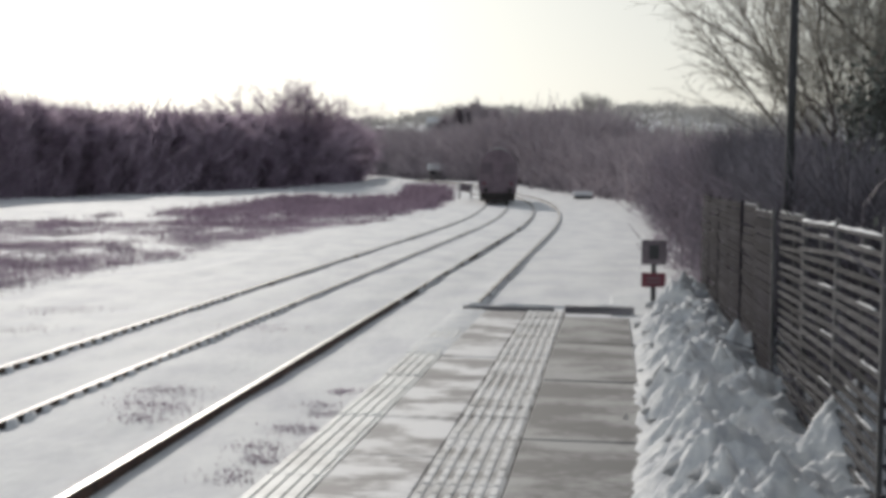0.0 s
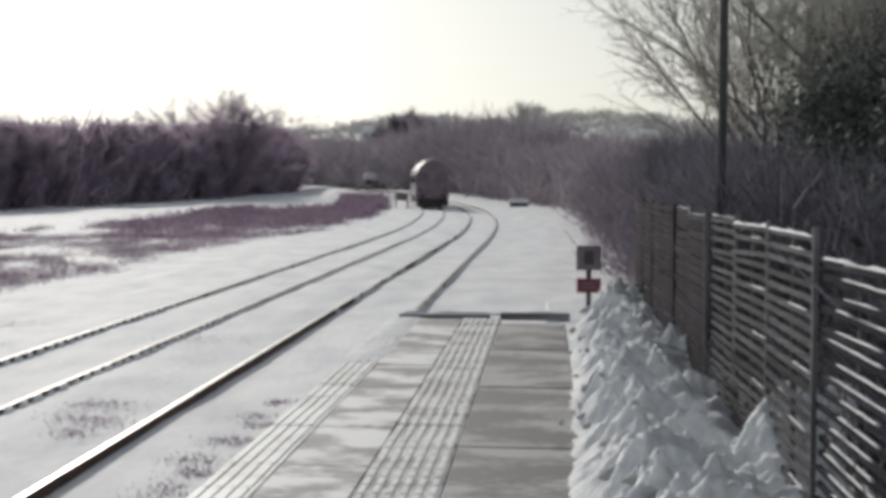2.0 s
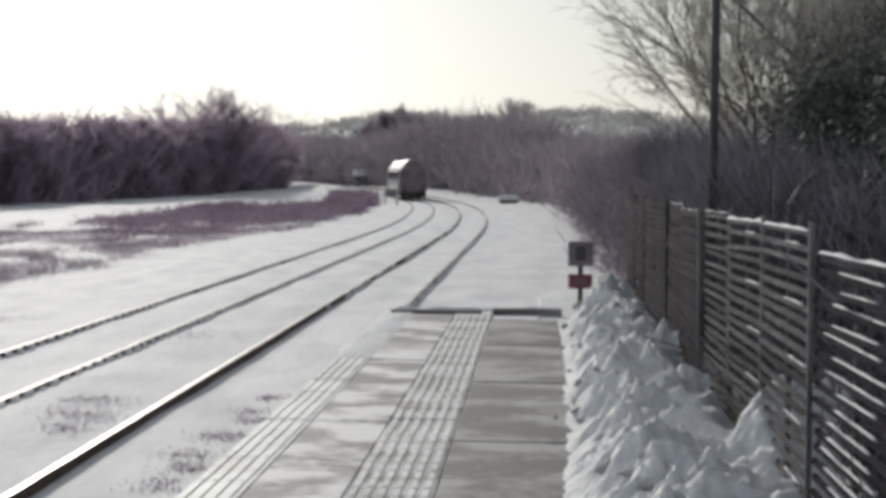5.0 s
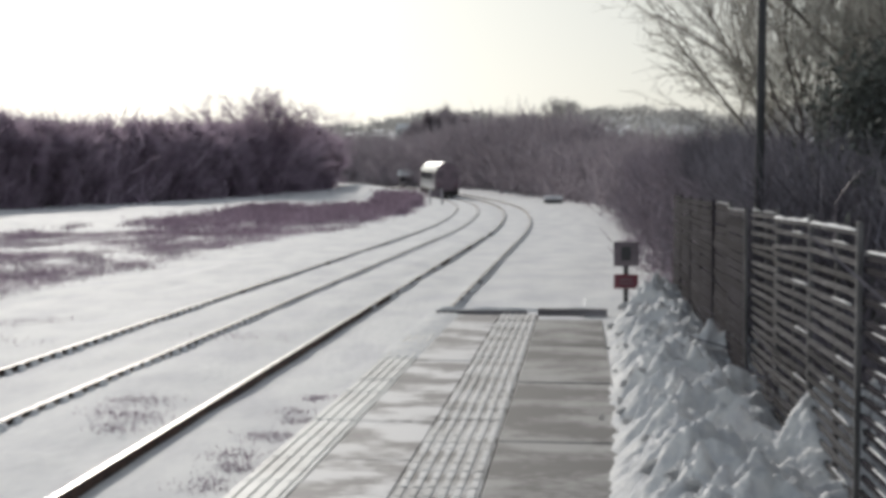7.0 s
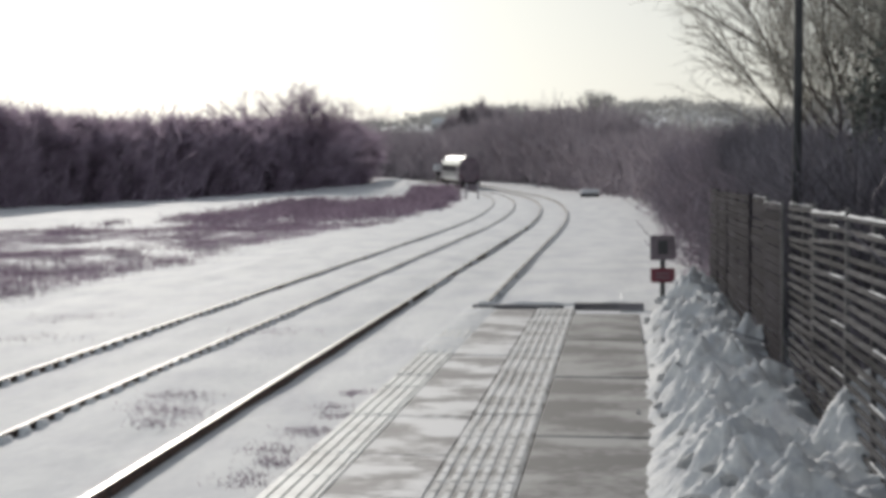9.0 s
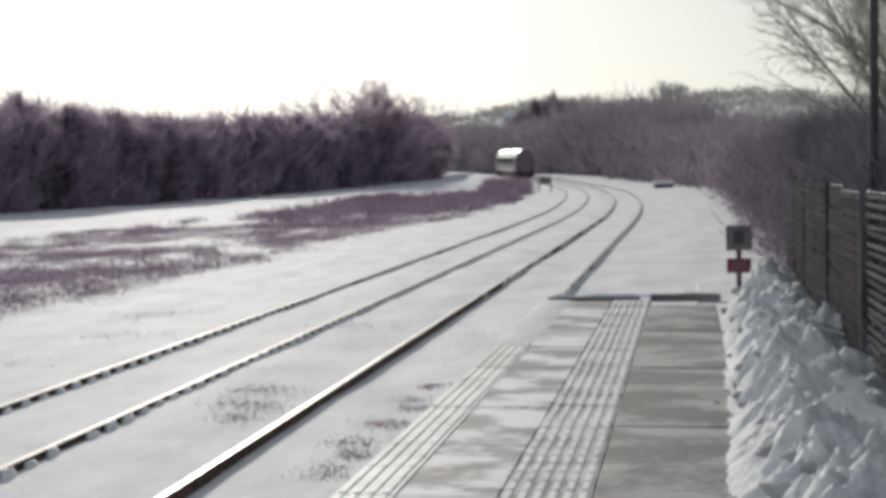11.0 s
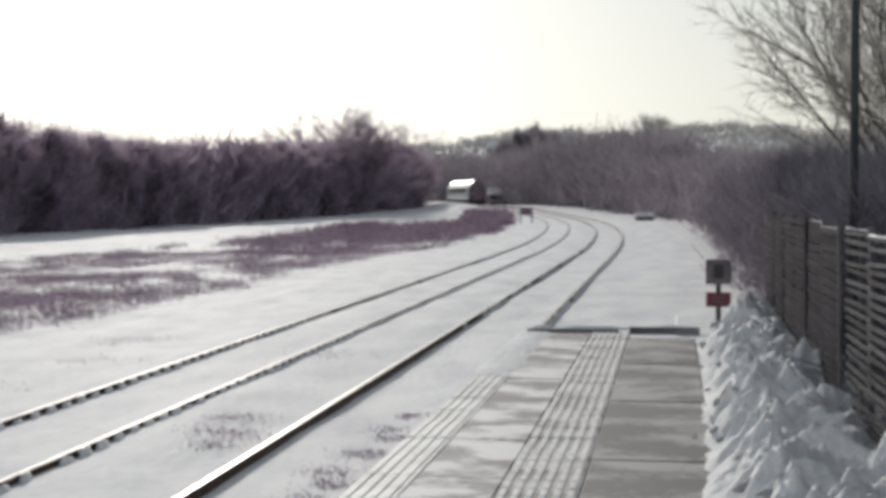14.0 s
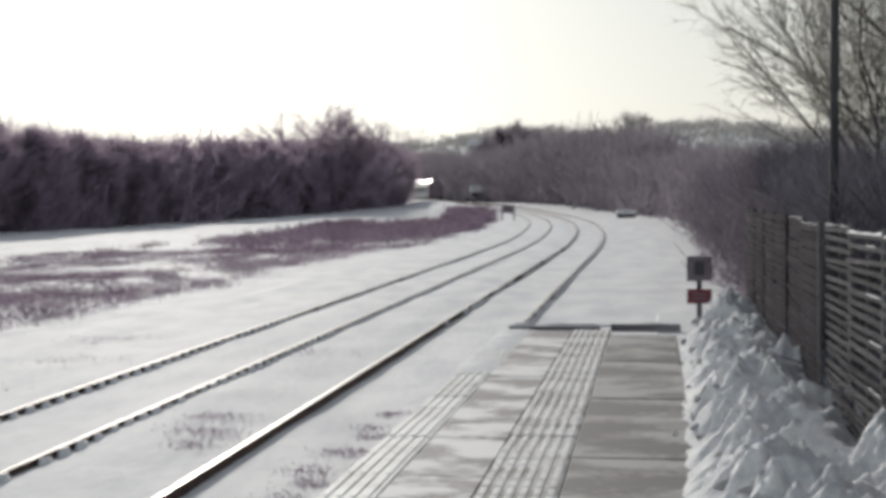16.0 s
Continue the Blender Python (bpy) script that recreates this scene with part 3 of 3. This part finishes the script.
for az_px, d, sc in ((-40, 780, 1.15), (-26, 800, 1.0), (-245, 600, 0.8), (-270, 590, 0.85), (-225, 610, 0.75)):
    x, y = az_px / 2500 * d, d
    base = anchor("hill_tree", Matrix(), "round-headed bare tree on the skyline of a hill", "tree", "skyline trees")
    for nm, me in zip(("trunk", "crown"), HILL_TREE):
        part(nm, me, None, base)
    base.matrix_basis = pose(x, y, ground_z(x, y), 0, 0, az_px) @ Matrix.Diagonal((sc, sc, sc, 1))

for i in range(9):
    az, d = -0.121 + 0.0052 * i + rng.uniform(-0.002, 0.002), rng.uniform(310, 335)
    h = (1.95 if 2 < i < 7 else 1.6) * rng.uniform(0.72, 1.1)
    base = anchor("bare_tree", Matrix(), "tall leafless tree standing above the valley woods", "tree", "valley trees")
    for nm, me in zip(("trunk", "crown"), DARK_BELT[i % 4]):
        part(nm, me, None, base)
    base.matrix_basis = pose(az * d, d, ground_z(az * d, d), 0, 0, rng.uniform(0, 360)) @ Matrix.Diagonal((h * 0.62, h * 0.62, h, 1))

# dead stems in clumps on the verge beside the far track
heath, heath_near = [], []
for i in range(6400):
    y = 18 + 143 * rng.uniform(0, 1) ** 1.1
    o0 = rng.uniform(0, 1)
    inner = 5.7 - 1.3 * step(40, 66, y) - 0.7 * step(66, 120, y) + 1.0 * noise.noise(Vector((y * 0.11, 0.5, 0)))
    outer = inner + 13 + 3.0 * step(20, 60, y) - 4 * step(70, 105, y)
    o = -(inner + (outer - inner) * o0)
    x, yy, _ = along(y, FAR_X + o)
    n0 = noise.noise(Vector((x * 0.22, yy * 0.11, 2))) + 0.4 * noise.noise(Vector((x * 0.6, yy * 0.3, 6))) + 0.35 * step(55, 100, y) + 0.22
    if (y > 108 and -o > 7.6) or y > 142:
        continue
    if n0 > 0.0:
        (heath if y > 62 else heath_near).append((x, yy, ground_z(x, yy), (0.30 + 0.35 * step(60, 100, y) + 0.55 * math.exp(-((y - 130) / 16) ** 2)) * rng.uniform(0.7, 1.3), 0.6, int(24 + 20 * n0) * (1 if y > 62 else 3)))
    elif rng.uniform() < 0.10:
        heath_near.append((x, yy, ground_z(x, yy), 0.2, 0.3, 30))
thicket(rng, "dead_heather", heath, HEATHER, "clumps of dead brown stems poking through snow on the verge", "vegetation", 0.05)
thicket(rng, "dead_heather", heath_near, HEATHER, "drifts of dead brown grass and heather in snow", "vegetation", 0.016)
weeds = []
for x, y, r, n in ((-4.75, 14.0, 0.3, 90), (-4.85, 14.9, 0.28, 70), (-4.6, 13.3, 0.2, 40), (-2.95, 15.6, 0.16, 60), (-3.05, 14.7, 0.2, 80), (-2.85, 14.2, 0.16, 60), (-3.0, 13.2, 0.22, 80), (-3.1, 12.3, 0.2, 80), (-2.9, 11.8, 0.2, 80), (-3.05, 11.1, 0.22, 80), (-5.2, 21, 0.4, 40), (-8.6, 20, 0.4, 50), (-9.2, 23, 0.5, 60), (-9.0, 17, 0.4, 60)):
    weeds.append((x, y, ground_z(x, y), 0.13, r * 1.5, n * 20))
for i in range(60):
    s0 = rng.uniform(26, 95)
    x, y, _ = along(s0, FAR_X + 8.6 + rng.uniform(-0.7, 0.8) + 2.0 * step(40, 140, s0))
    weeds.append((x, y, ground_z(x, y), rng.uniform(0.25, 0.6), 0.5, 160))
thicket(rng, "trackside_weeds", weeds, HEATHER, "low dead weeds poking through snow between the rails", "vegetation", 0.010)


# ---- fence, snow heap and what stands behind ----
FENCE_X = 1.08


def ridge(y0, y1, w, h, z, seed):
    """Low uneven ridge of snow along y."""
    verts, faces = [], []
    n = int((y1 - y0) / 0.06) + 1
    for i in range(n + 1):
        y = y0 + (y1 - y0) * i / n
        k = max(0.15, 0.7 + 0.9 * noise.noise(Vector((seed * 3.7, y * 4, 1))))
        k *= 0.3 if i in (0, n) else 1
        verts += [(-w / 2, y, z), (-w / 3, y, z + h * k * 0.8), (0, y, z + h * k), (w / 3, y, z + h * k * 0.8), (w / 2, y, z)]
    for i in range(n):
        faces += [(5 * i + j, 5 * i + j + 1, 5 * i + 6 + j, 5 * i + 5 + j) for j in range(4)]
    faces += [(4, 3, 2, 1, 0), tuple(5 * n + j for j in range(5))]
    return mesh_of("snow_cap", verts, faces, SNOW_CLOD, True)


def build_fence():
    """Slatted fence in panels between posts."""
    slat = mesh_of("slat", [(x, y, z) for x in (-0.009, 0.009) for y in (0.0, 1.19) for z in (-0.011, 0.011)],
                   [(0, 1, 3, 2), (4, 6, 7, 5), (0, 4, 5, 1), (2, 3, 7, 6), (0, 2, 6, 4), (1, 5, 7, 3)], FENCE)
    jig = np.random.default_rng(5)
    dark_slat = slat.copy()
    dark_slat.materials[0] = DARK_FENCE
    dust = [ridge(0.0, 1.0, 0.013, 0.007, 0, 20 + k) for k in range(3)]
    y = 1.95
    while y < 16.9:
        near = y < 5.5
        top = 1.33 if y > 10.4 else 1.325 if y > 5.5 else 1.25 if y > 4.4 else 1.17
        f = anchor("fence_panel", pose(FENCE_X, y, 0), "weathered fence panel with snow along its slats" if y < 8 else "weathered dark fence panel of narrow horizontal slats", "fence", "fence panels")
        f.matrix_basis = pose(FENCE_X + jig.normal(0, 0.012), y, jig.normal(0, 0.008), jig.normal(0, 0.3), jig.normal(0, 0.5), jig.normal(0, 0.25))
        pitch = 0.063 if near else 0.061
        for i in range(int((top - 0.02) / pitch)):
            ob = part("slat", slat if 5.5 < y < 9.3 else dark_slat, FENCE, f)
            ob.matrix_basis = pose(jig.normal(0, 0.003), 0.03, top - 0.035 - i * pitch + jig.normal(0, 0.003), jig.normal(0, 0.35), jig.normal(0, 5), jig.normal(0, 0.1)) @ Matrix.Diagonal((1, 1, 1 if y < 9.3 else 2.3, 1))
            # strips of snow make the bright streaks on the nearer slats, in broken lengths
            if y < 5.5 or (y < 8 and i % 4 == 1):
                lie = jig.uniform(0.0, 0.3), jig.uniform(0.8, 1.16)
                line = part("snow_line", dust[int(jig.integers(0, 3))], SNOW_CLOD, ob)
                line.matrix_basis = pose(0, lie[0], 0.0108) @ Matrix.Diagonal((1, lie[1] - lie[0] if near else 0.45 * (lie[1] - lie[0]), 1, 1))
        part("post", boxed(-0.0115, 0.0115, -0.016, 0.016, -0.25, top + 0.012, 0.004), POST if y < 11.5 else DARK_FENCE, f)
        part("batten", boxed(0.012, 0.035, 0.60, 0.64, 0.0, top - 0.02, 0.003), FENCE, f)
        if y < 14:
            part("snow_cap", ridge(0.03, 1.2, 0.026, 0.017, top - 0.026, y) if y < 8 else ridge(0.03, 1.2, 0.012, 0.006, top - 0.012, y), SNOW_CLOD, f, "thin line of snow on top")
        y += 1.25


build_fence()


def heap_z(x, y):
    left = 0.06 + 0.018 * (y - 6) + 0.34 * step(14.6, 16.6, y) + 0.05 * noise.noise(Vector((0, y * 2.3, 1)))
    rise = step(left, left + 0.42, x) * (1 - 0.4 * step(0.7, 1.15, x))
    end = (1 - step(17.2, 18.6, y)) * step(0.7, 1.8, y)
    big = 0.20 + 0.10 * noise.noise(Vector((x * 1.6, y * 0.9, 5))) + 0.12 * step(12, 16.5, y)
    v = Vector((x * 2.6, y * 3.6, 0))
    v += 0.5 * noise.noise_vector(v * 0.8)
    d = noise.voronoi(v + 0.25 * noise.noise_vector(v * 1.7))[0]
    clod = max(0.0, 0.8 - d[0]) * 0.05 + 0.17 * (1 - abs(2.2 * noise.noise(v * 0.9 + Vector((4, 2, 1))))) - 0.05 + 0.035 * (1 - abs(2 * noise.noise(v * 2.3)))
    w = noise.voronoi(Vector((x * 8.5, y * 10, 3)))[0]
    clod += max(0.0, 0.7 - w[0]) * 0.025
    clod += 0.015 * (1 - abs(2.2 * noise.noise(v * 4.6 + Vector((1, 7, 3)))))
    # crusty diagonal ridges
    p, q = x * 0.8 + y * 0.6, y * 0.8 - x * 0.6
    g = Vector((p * 3.4, q * 9.0, 9)) + 0.7 * noise.noise_vector(Vector((x * 5, y * 5, 2)))
    wave = Vector((p * 1.9, q * 4.6, 4)) + 0.8 * noise.noise_vector(Vector((x * 2.2, y * 2.2, 6)))
    clod += 0.085 * (1 - abs(2.3 * noise.noise(wave))) - 0.03
    fine = 0.028 * noise.noise(Vector((x * 17, y * 13, 2))) + 0.055 * (1 - abs(2.4 * noise.noise(g))) + 0.024 * (1 - abs(2.2 * noise.noise(g * 2.1)))
    crest = sum(h * math.exp(-((y - c) / 0.14) ** 2) for c, h in ((9.1, 0.16), (10.9, 0.24), (13.2, 0.2)))
    horn = 0.33 * math.exp(-((y - 6.95) / (0.10 if y > 6.95 else 0.42)) ** 2) * step(0.86, 1.06, x)
    spike = crest * step(0.8, 1.0, x) + 0.22 * step(0.88, 1.04, x) * max(0, noise.noise(Vector((3, y * 1.25, 8))) - 0.12)
    return (rise * (big + clod - 0.06 + fine) + spike * rise + horn) * end - 0.03 + 0.008 * end


def build_heap():
    xs, ys = np.arange(0.02, 1.48, 0.018), np.concatenate([np.arange(0.6, 3.0, 0.05), np.arange(3.0, 11.0, 0.02), np.arange(11.0, 18.7, 0.03)])
    w = len(xs)
    verts = [(x, y, heap_z(x, y) if x > 0.03 else -0.04) for y in ys for x in xs]
    faces = [(j * w + i, j * w + i + 1, (j + 1) * w + i + 1, (j + 1) * w + i) for j in range(len(ys) - 1) for i in range(w - 1)]
    tagged(new("snow_heap", mesh_of("snow_heap", verts, faces, SNOW_CLOD, True)), "lumpy heap of cleared snow piled against the fence", "snow", kind="stuff")


build_heap()


def build_clods():
    """Loose lumps of cleared snow on and beside the heap."""
    lump = np.random.default_rng(11)
    shapes = []
    for i in range(6):
        bm = bmesh.new()
        bmesh.ops.create_icosphere(bm, subdivisions=2, radius=1)
        for v in bm.verts:
            c = v.co.copy()
            v.co = c * (1 + 0.45 * noise.noise(c * 1.3 + Vector((i * 3.1, 0, 0))) + 0.15 * noise.noise(c * 4 + Vector((0, i * 2.3, 0))))
        me = bpy.data.meshes.new("snow_clod")
        bm.to_mesh(me)
        bm.free()
        me.materials.append(SNOW_CLOD)
        shapes.append(me)
    for i in range(46):
        y = lump.uniform(4.5, 17.0)
        x = min(1.0, 0.06 + 0.018 * (y - 6) + abs(lump.normal(0, 0.33)) + 0.34 * step(14.6, 16.6, y))
        r = lump.uniform(0.02, 0.055) * (0.55 if x < 0.25 else 1)
        ob = tagged(new("snow_clod", shapes[i % 6]), "loose lump of frozen snow on the cleared heap", "snow clod", "loose lumps of snow")
        ob.matrix_basis = pose(x, y, max(0, heap_z(x, y)) + r * 0.1, *lump.uniform(-35, 35, 2), lump.uniform(0, 360)) @ Matrix.Diagonal((r * 1.7, r, r * 0.62, 1))


build_clods()


def build_end_board():
    b = anchor("end_board", pose(0, END_Y, 0), "dark timber board across the end of the platform", "board")
    part("timber", boxed(-1.66, -0.62, 0.0, 0.10, -0.02, 0.035, 0.008), TIMBER, b)
    part("timber", boxed(-0.50, 0.28, -0.03, 0.10, -0.02, 0.062, 0.01), TIMBER, b)
    cap = part("snow_cap", ridge(-0.95, 0.95, 0.14, 0.05, 0.02, 2.2), SNOW_CLOD, b, "snow blown along its back")
    cap.matrix_basis = pose(-0.69, 0.16, 0, 0, 0, 90)


build_end_board()
drift = part("snow_drift", ridge(11.9, 15.95, 0.36, 0.026, 0.0, 4.4), SNOW, platform, "thin snow lying over the platform edge")
drift.matrix_basis = pose(-1.56, 0, -0.002)


def build_sign():
    sgn = anchor("warning_sign", pose(0.525, 17.2, -0.08), "low post with a grey plate above a red plate", "sign")
    part("post", boxed(-0.03, 0.03, -0.025, 0.025, -0.2, 0.86, 0.005), STEEL, sgn)
    top = part("plate", boxed(-0.15, 0.15, -0.04, -0.028, 0.56, 0.86, 0.004), GREY_SIGN, sgn, "grey plate with a faded mark")
    part("mark", boxed(-0.06, 0.06, -0.045, -0.041, 0.63, 0.80, 0.001), STEEL, top)
    red = part("plate", boxed(-0.145, 0.145, -0.04, -0.028, 0.29, 0.465, 0.004), RED, sgn, "red plate with two lines of small writing")
    for z in (0.35, 0.40):
        part("writing_bar", boxed(-0.08, 0.08, -0.044, -0.041, z - 0.008, z + 0.008), GREY_SIGN, red)


build_sign()


def build_column():
    c = anchor("lamp_column", pose(1.85, 15.2, -0.3), "tall dark lamp column behind the fence", "lamp column")
    part("base", tube(bmesh.new(), (0, 0, 0), (0, 0, 1.3), 0.066, 0.062, 14), STEEL, c)
    part("shaft", tube(bmesh.new(), (0, 0, 1.3), (0.03, 0, 6.5), 0.048, 0.042, 14), STEEL, c)
    part("collar", tube(bmesh.new(), (0, 0, 1.28), (0, 0, 1.34), 0.07, 0.055, 14), STEEL, c)
    part("bracket", tube(bmesh.new(), (0.03, 0, 6.48), (-0.7, 0, 6.7), 0.03, 0.03, 8), STEEL, c)
    part("lantern", boxed(-1.2, -0.65, -0.11, 0.11, 6.64, 6.78, 0.03), STEEL, c)


build_column()

# big bare tree and evergreens behind the fence
BIG = tree_meshes(rng, "big", 9.6, 0.75, 0.015, PALE_TWIG, 3, per=3, twig_len=0.65, segs=fan(rng, 7.4, 13, 0.62, 3, 0.08, 2))
plant(BIG, pose(6.2, 39, 0.0, 0, -4, 10), "bare_tree", "large leafless tree with pale arching branches beside the line")
BIG2 = tree_meshes(rng, "big", 9.8, 0.7, 0.015, PALE_TWIG, 3, per=3, twig_len=0.55, segs=fan(rng, 9.0, 8, 0.6, 3, 0.10, 2))
plant(BIG2, pose(7.4, 41, -0.2, 0, 0, 30), "bare_tree", "leafless tree with fine pale twigs beside the line")

for x, y, turn in ((9.0, 37, 75), (10.4, 40, 140), (8.6, 34, 200), (11.6, 36, 20), (12.6, 41, 260)):
    plant(BIG2 if turn % 20 else BIG, pose(x, y, -0.3, 0, 0, turn), "bare_tree", "dense leafless tree with tangled twigs behind the fence", "trees behind the fence")


def evergreen(name, m, height, radius, leaves, label):
    e = anchor(name, m, label, "tree", "evergreens behind the fence")
    r = np.random.default_rng(int(height * 100))
    bm = tube(bmesh.new(), (0, 0, -0.3), (0.1, 0, height * 0.85), 0.13, 0.03, 8)
    for k in range(26):
        z = height * (0.15 + 0.78 * k / 25)
        a = r.uniform(0, 6.28)
        reach = radius * (1.05 - 0.7 * (z / height)) * r.uniform(0.7, 1.1)
        tube(bm, (0, 0, z), (reach * math.cos(a), reach * math.sin(a), z + r.uniform(-0.1, 0.6)), 0.035, 0.01, 5)
    part("trunk", bm, BARK, e)
    cl = 130
    cz = height * r.beta(1.2, 1.2, cl)
    ca = r.uniform(0, 2 * math.pi, cl)
    cr = radius * (1.1 - 0.65 * cz / height) * np.sqrt(r.uniform(0.05, 1, cl))
    c = np.stack([cr * np.cos(ca), cr * np.sin(ca), cz], 1)
    p = c[r.integers(0, cl, leaves)] + r.normal(0, 0.24, (leaves, 3))
    d = r.normal(0, 1, (leaves, 3))
    d /= np.linalg.norm(d, axis=1)[:, None]
    q = np.cross(d, r.normal(0, 1, (leaves, 3)))
    q /= np.linalg.norm(q, axis=1)[:, None]
    size = r.uniform(0.035, 0.075, leaves)[:, None]
    part("crown", blades("crown", np.stack([p - d * size, p + q * size * 0.45, p + d * size, p - q * size * 0.45], 1).reshape(-1, 3), LEAF, 4), LEAF, e)
    return e


for x, y, h, r0, n in ((6.6, 31, 4.3, 1.6, 10000), (7.9, 30, 5.2, 1.9, 14000), (9.9, 33, 6.6, 2.4, 17000), (5.6, 24, 3.8, 1.5, 13000), (7.2, 23.5, 5.0, 1.9, 17000), (4.0, 18, 3.1, 1.5, 15000), (5.4, 17.5, 4.1, 1.7, 16000), (3.4, 12.5, 2.3, 1.2, 10000), (4.6, 12, 3.0, 1.4, 13000), (3.0, 9, 1.9, 1.0, 9000)):
    evergreen("evergreen_tree", pose(x, y, -0.2), h, r0, n, "dark ivy-clad evergreen tree behind the platform fence")
scrub = []
for i in range(150):
    y = rng.uniform(3, 40)
    x = rng.uniform(1.75, 3.2) + 0.03 * y
    scrub.append((x, y, -0.3, 1.5 + 0.045 * y * rng.uniform(0.6, 1.1), 0.55, 520))
for i in range(60):
    scrub.append((rng.uniform(1.35, 1.75), rng.uniform(2.5, 12), -0.3, rng.uniform(0.7, 1.15), 0.22, 420))
thicket(rng, "bramble_scrub", scrub, BRAMBLE, "dark tangled bramble scrub behind the fence", "scrub", 0.014)


def build_cane():
    c = anchor("bramble_cane", pose(1.42, 7.5, -0.3), "single grey bramble cane arching above the fence", "plant")
    bm, pts = bmesh.new(), ((0.1, 0, -0.05), (-0.06, 0, 0.8), (-0.14, 0, 1.5), (-0.13, 0, 1.68), (-0.06, 0, 1.79), (0.01, 0, 1.86))
    for p, q in zip(pts, pts[1:]):
        tube(bm, p, q, 0.005, 0.004, 6)
    part("stem", bm, GREY_SIGN, c)


build_cane()


# ---- lineside things ----
def build_cabinet():
    c = anchor("equipment_cabinet", pose(-2.55, 130, ground_z(-2.55, 130), 0, 0, 8), "dark lineside equipment cabinet with snow on its roof", "cabinet")
    body = part("body", boxed(-0.8, 0.8, -0.4, 0.4, -0.1, 0.30, 0.02), UNDER, c)
    for x in (-0.4, 0.4):
        part("door", boxed(x - 0.37, x + 0.37, -0.42, -0.4, 0.05, 0.27, 0.004), STEEL, body)
    part("snow_cap", boxed(-0.9, 0.9, -0.46, 0.46, 0.285, 0.72, 0.2), SNOW, c)


build_cabinet()


def build_marker():
    x, y, _ = along(119, FAR_X - 2.4)
    m = anchor("marker_board", pose(x, y, ground_z(x, y)), "pale grey lineside board on two short posts in snow", "board")
    for u in (-0.5, 0.5):
        part("post", boxed(u - 0.08, u + 0.08, -0.06, 0.06, -0.2, 1.35, 0.01), PALE_POST, m)
    part("plate", boxed(-0.42, 0.42, -0.03, 0.0, 0.62, 1.25, 0.006), GREY_SIGN, m)


build_marker()


def build_house(name, x, y, turn, w, d, h, label, wall_paint):
    b = anchor(name, pose(x, y, ground_z(x, y) - 0.2, 0, 0, turn), label, "house")
    wall = part("wall", boxed(-w / 2, w / 2, -d / 2, d / 2, 0, h), wall_paint, b)
    bm = bmesh.new()
    o, rise = 0.35, d * 0.36
    vs = [bm.verts.new(p) for p in ((-w / 2 - o, -d / 2 - o, h - 0.15), (w / 2 + o, -d / 2 - o, h - 0.15), (w / 2 + o, d / 2 + o, h - 0.15), (-w / 2 - o, d / 2 + o, h - 0.15), (-w / 2 - o, 0, h + rise), (w / 2 + o, 0, h + rise))]
    for f in ((0, 1, 5, 4), (2, 3, 4, 5), (1, 2, 5), (3, 0, 4), (3, 2, 1, 0)):
        bm.faces.new([vs[i] for i in f])
    roof = part("roof", bm, SNOW, b, "snow-covered pitched roof")
    part("chimney", boxed(w * 0.3, w * 0.3 + 0.6, -0.3, 0.3, h + rise * 0.4, h + rise + 0.8), BRICK, roof)
    for k in (-0.28, 0.28):
        win = part("window", boxed(w * k - 0.5, w * k + 0.5, -d / 2 - 0.04, -d / 2 + 0.02, h * 0.45, h * 0.8), GLASS, wall)
        part("sill", boxed(w * k - 0.6, w * k + 0.6, -d / 2 - 0.12, -d / 2 + 0.02, h * 0.41, h * 0.45), WHITE, win)
    return b


build_house("shed", -31.3, 255, 10, 3.0, 3.0, 2.2, "small lineside shed with a snowy roof among trees", RENDER_WALL)
build_house("farmhouse", -80, 650, -15, 9, 7, 4.5, "distant whitewashed house with a snowy roof on a wooded hill", WHITE)


def motions():
    rows = TRAIN_ROWS
    walk(train, [(t, train_pose(s)) for t, s in rows])


def train_pose(s):
    """Both bogies stand on the far track; s is the way of the rear end."""
    x0, y0, _ = along(s + 2.6, FAR_X)
    x1, y1, _ = along(s + 19.4, FAR_X)
    a = math.atan2(-(x1 - x0), y1 - y0)
    x, y = x0 + 2.6 * math.sin(a), y0 - 2.6 * math.cos(a)
    z0, z1 = rail_z(s + 2.6), rail_z(s + 19.4)
    slope = (z1 - z0) / 16.8
    return pose(x, y, z0 - 2.6 * slope + 0.003, math.degrees(math.atan(slope)), 0, math.degrees(a))


TRAIN_ROWS = [(t / 2, 98.5 + 6.5 * (t / 2) + 0.16 * (t / 2) ** 2) for t in range(33)]
motions()
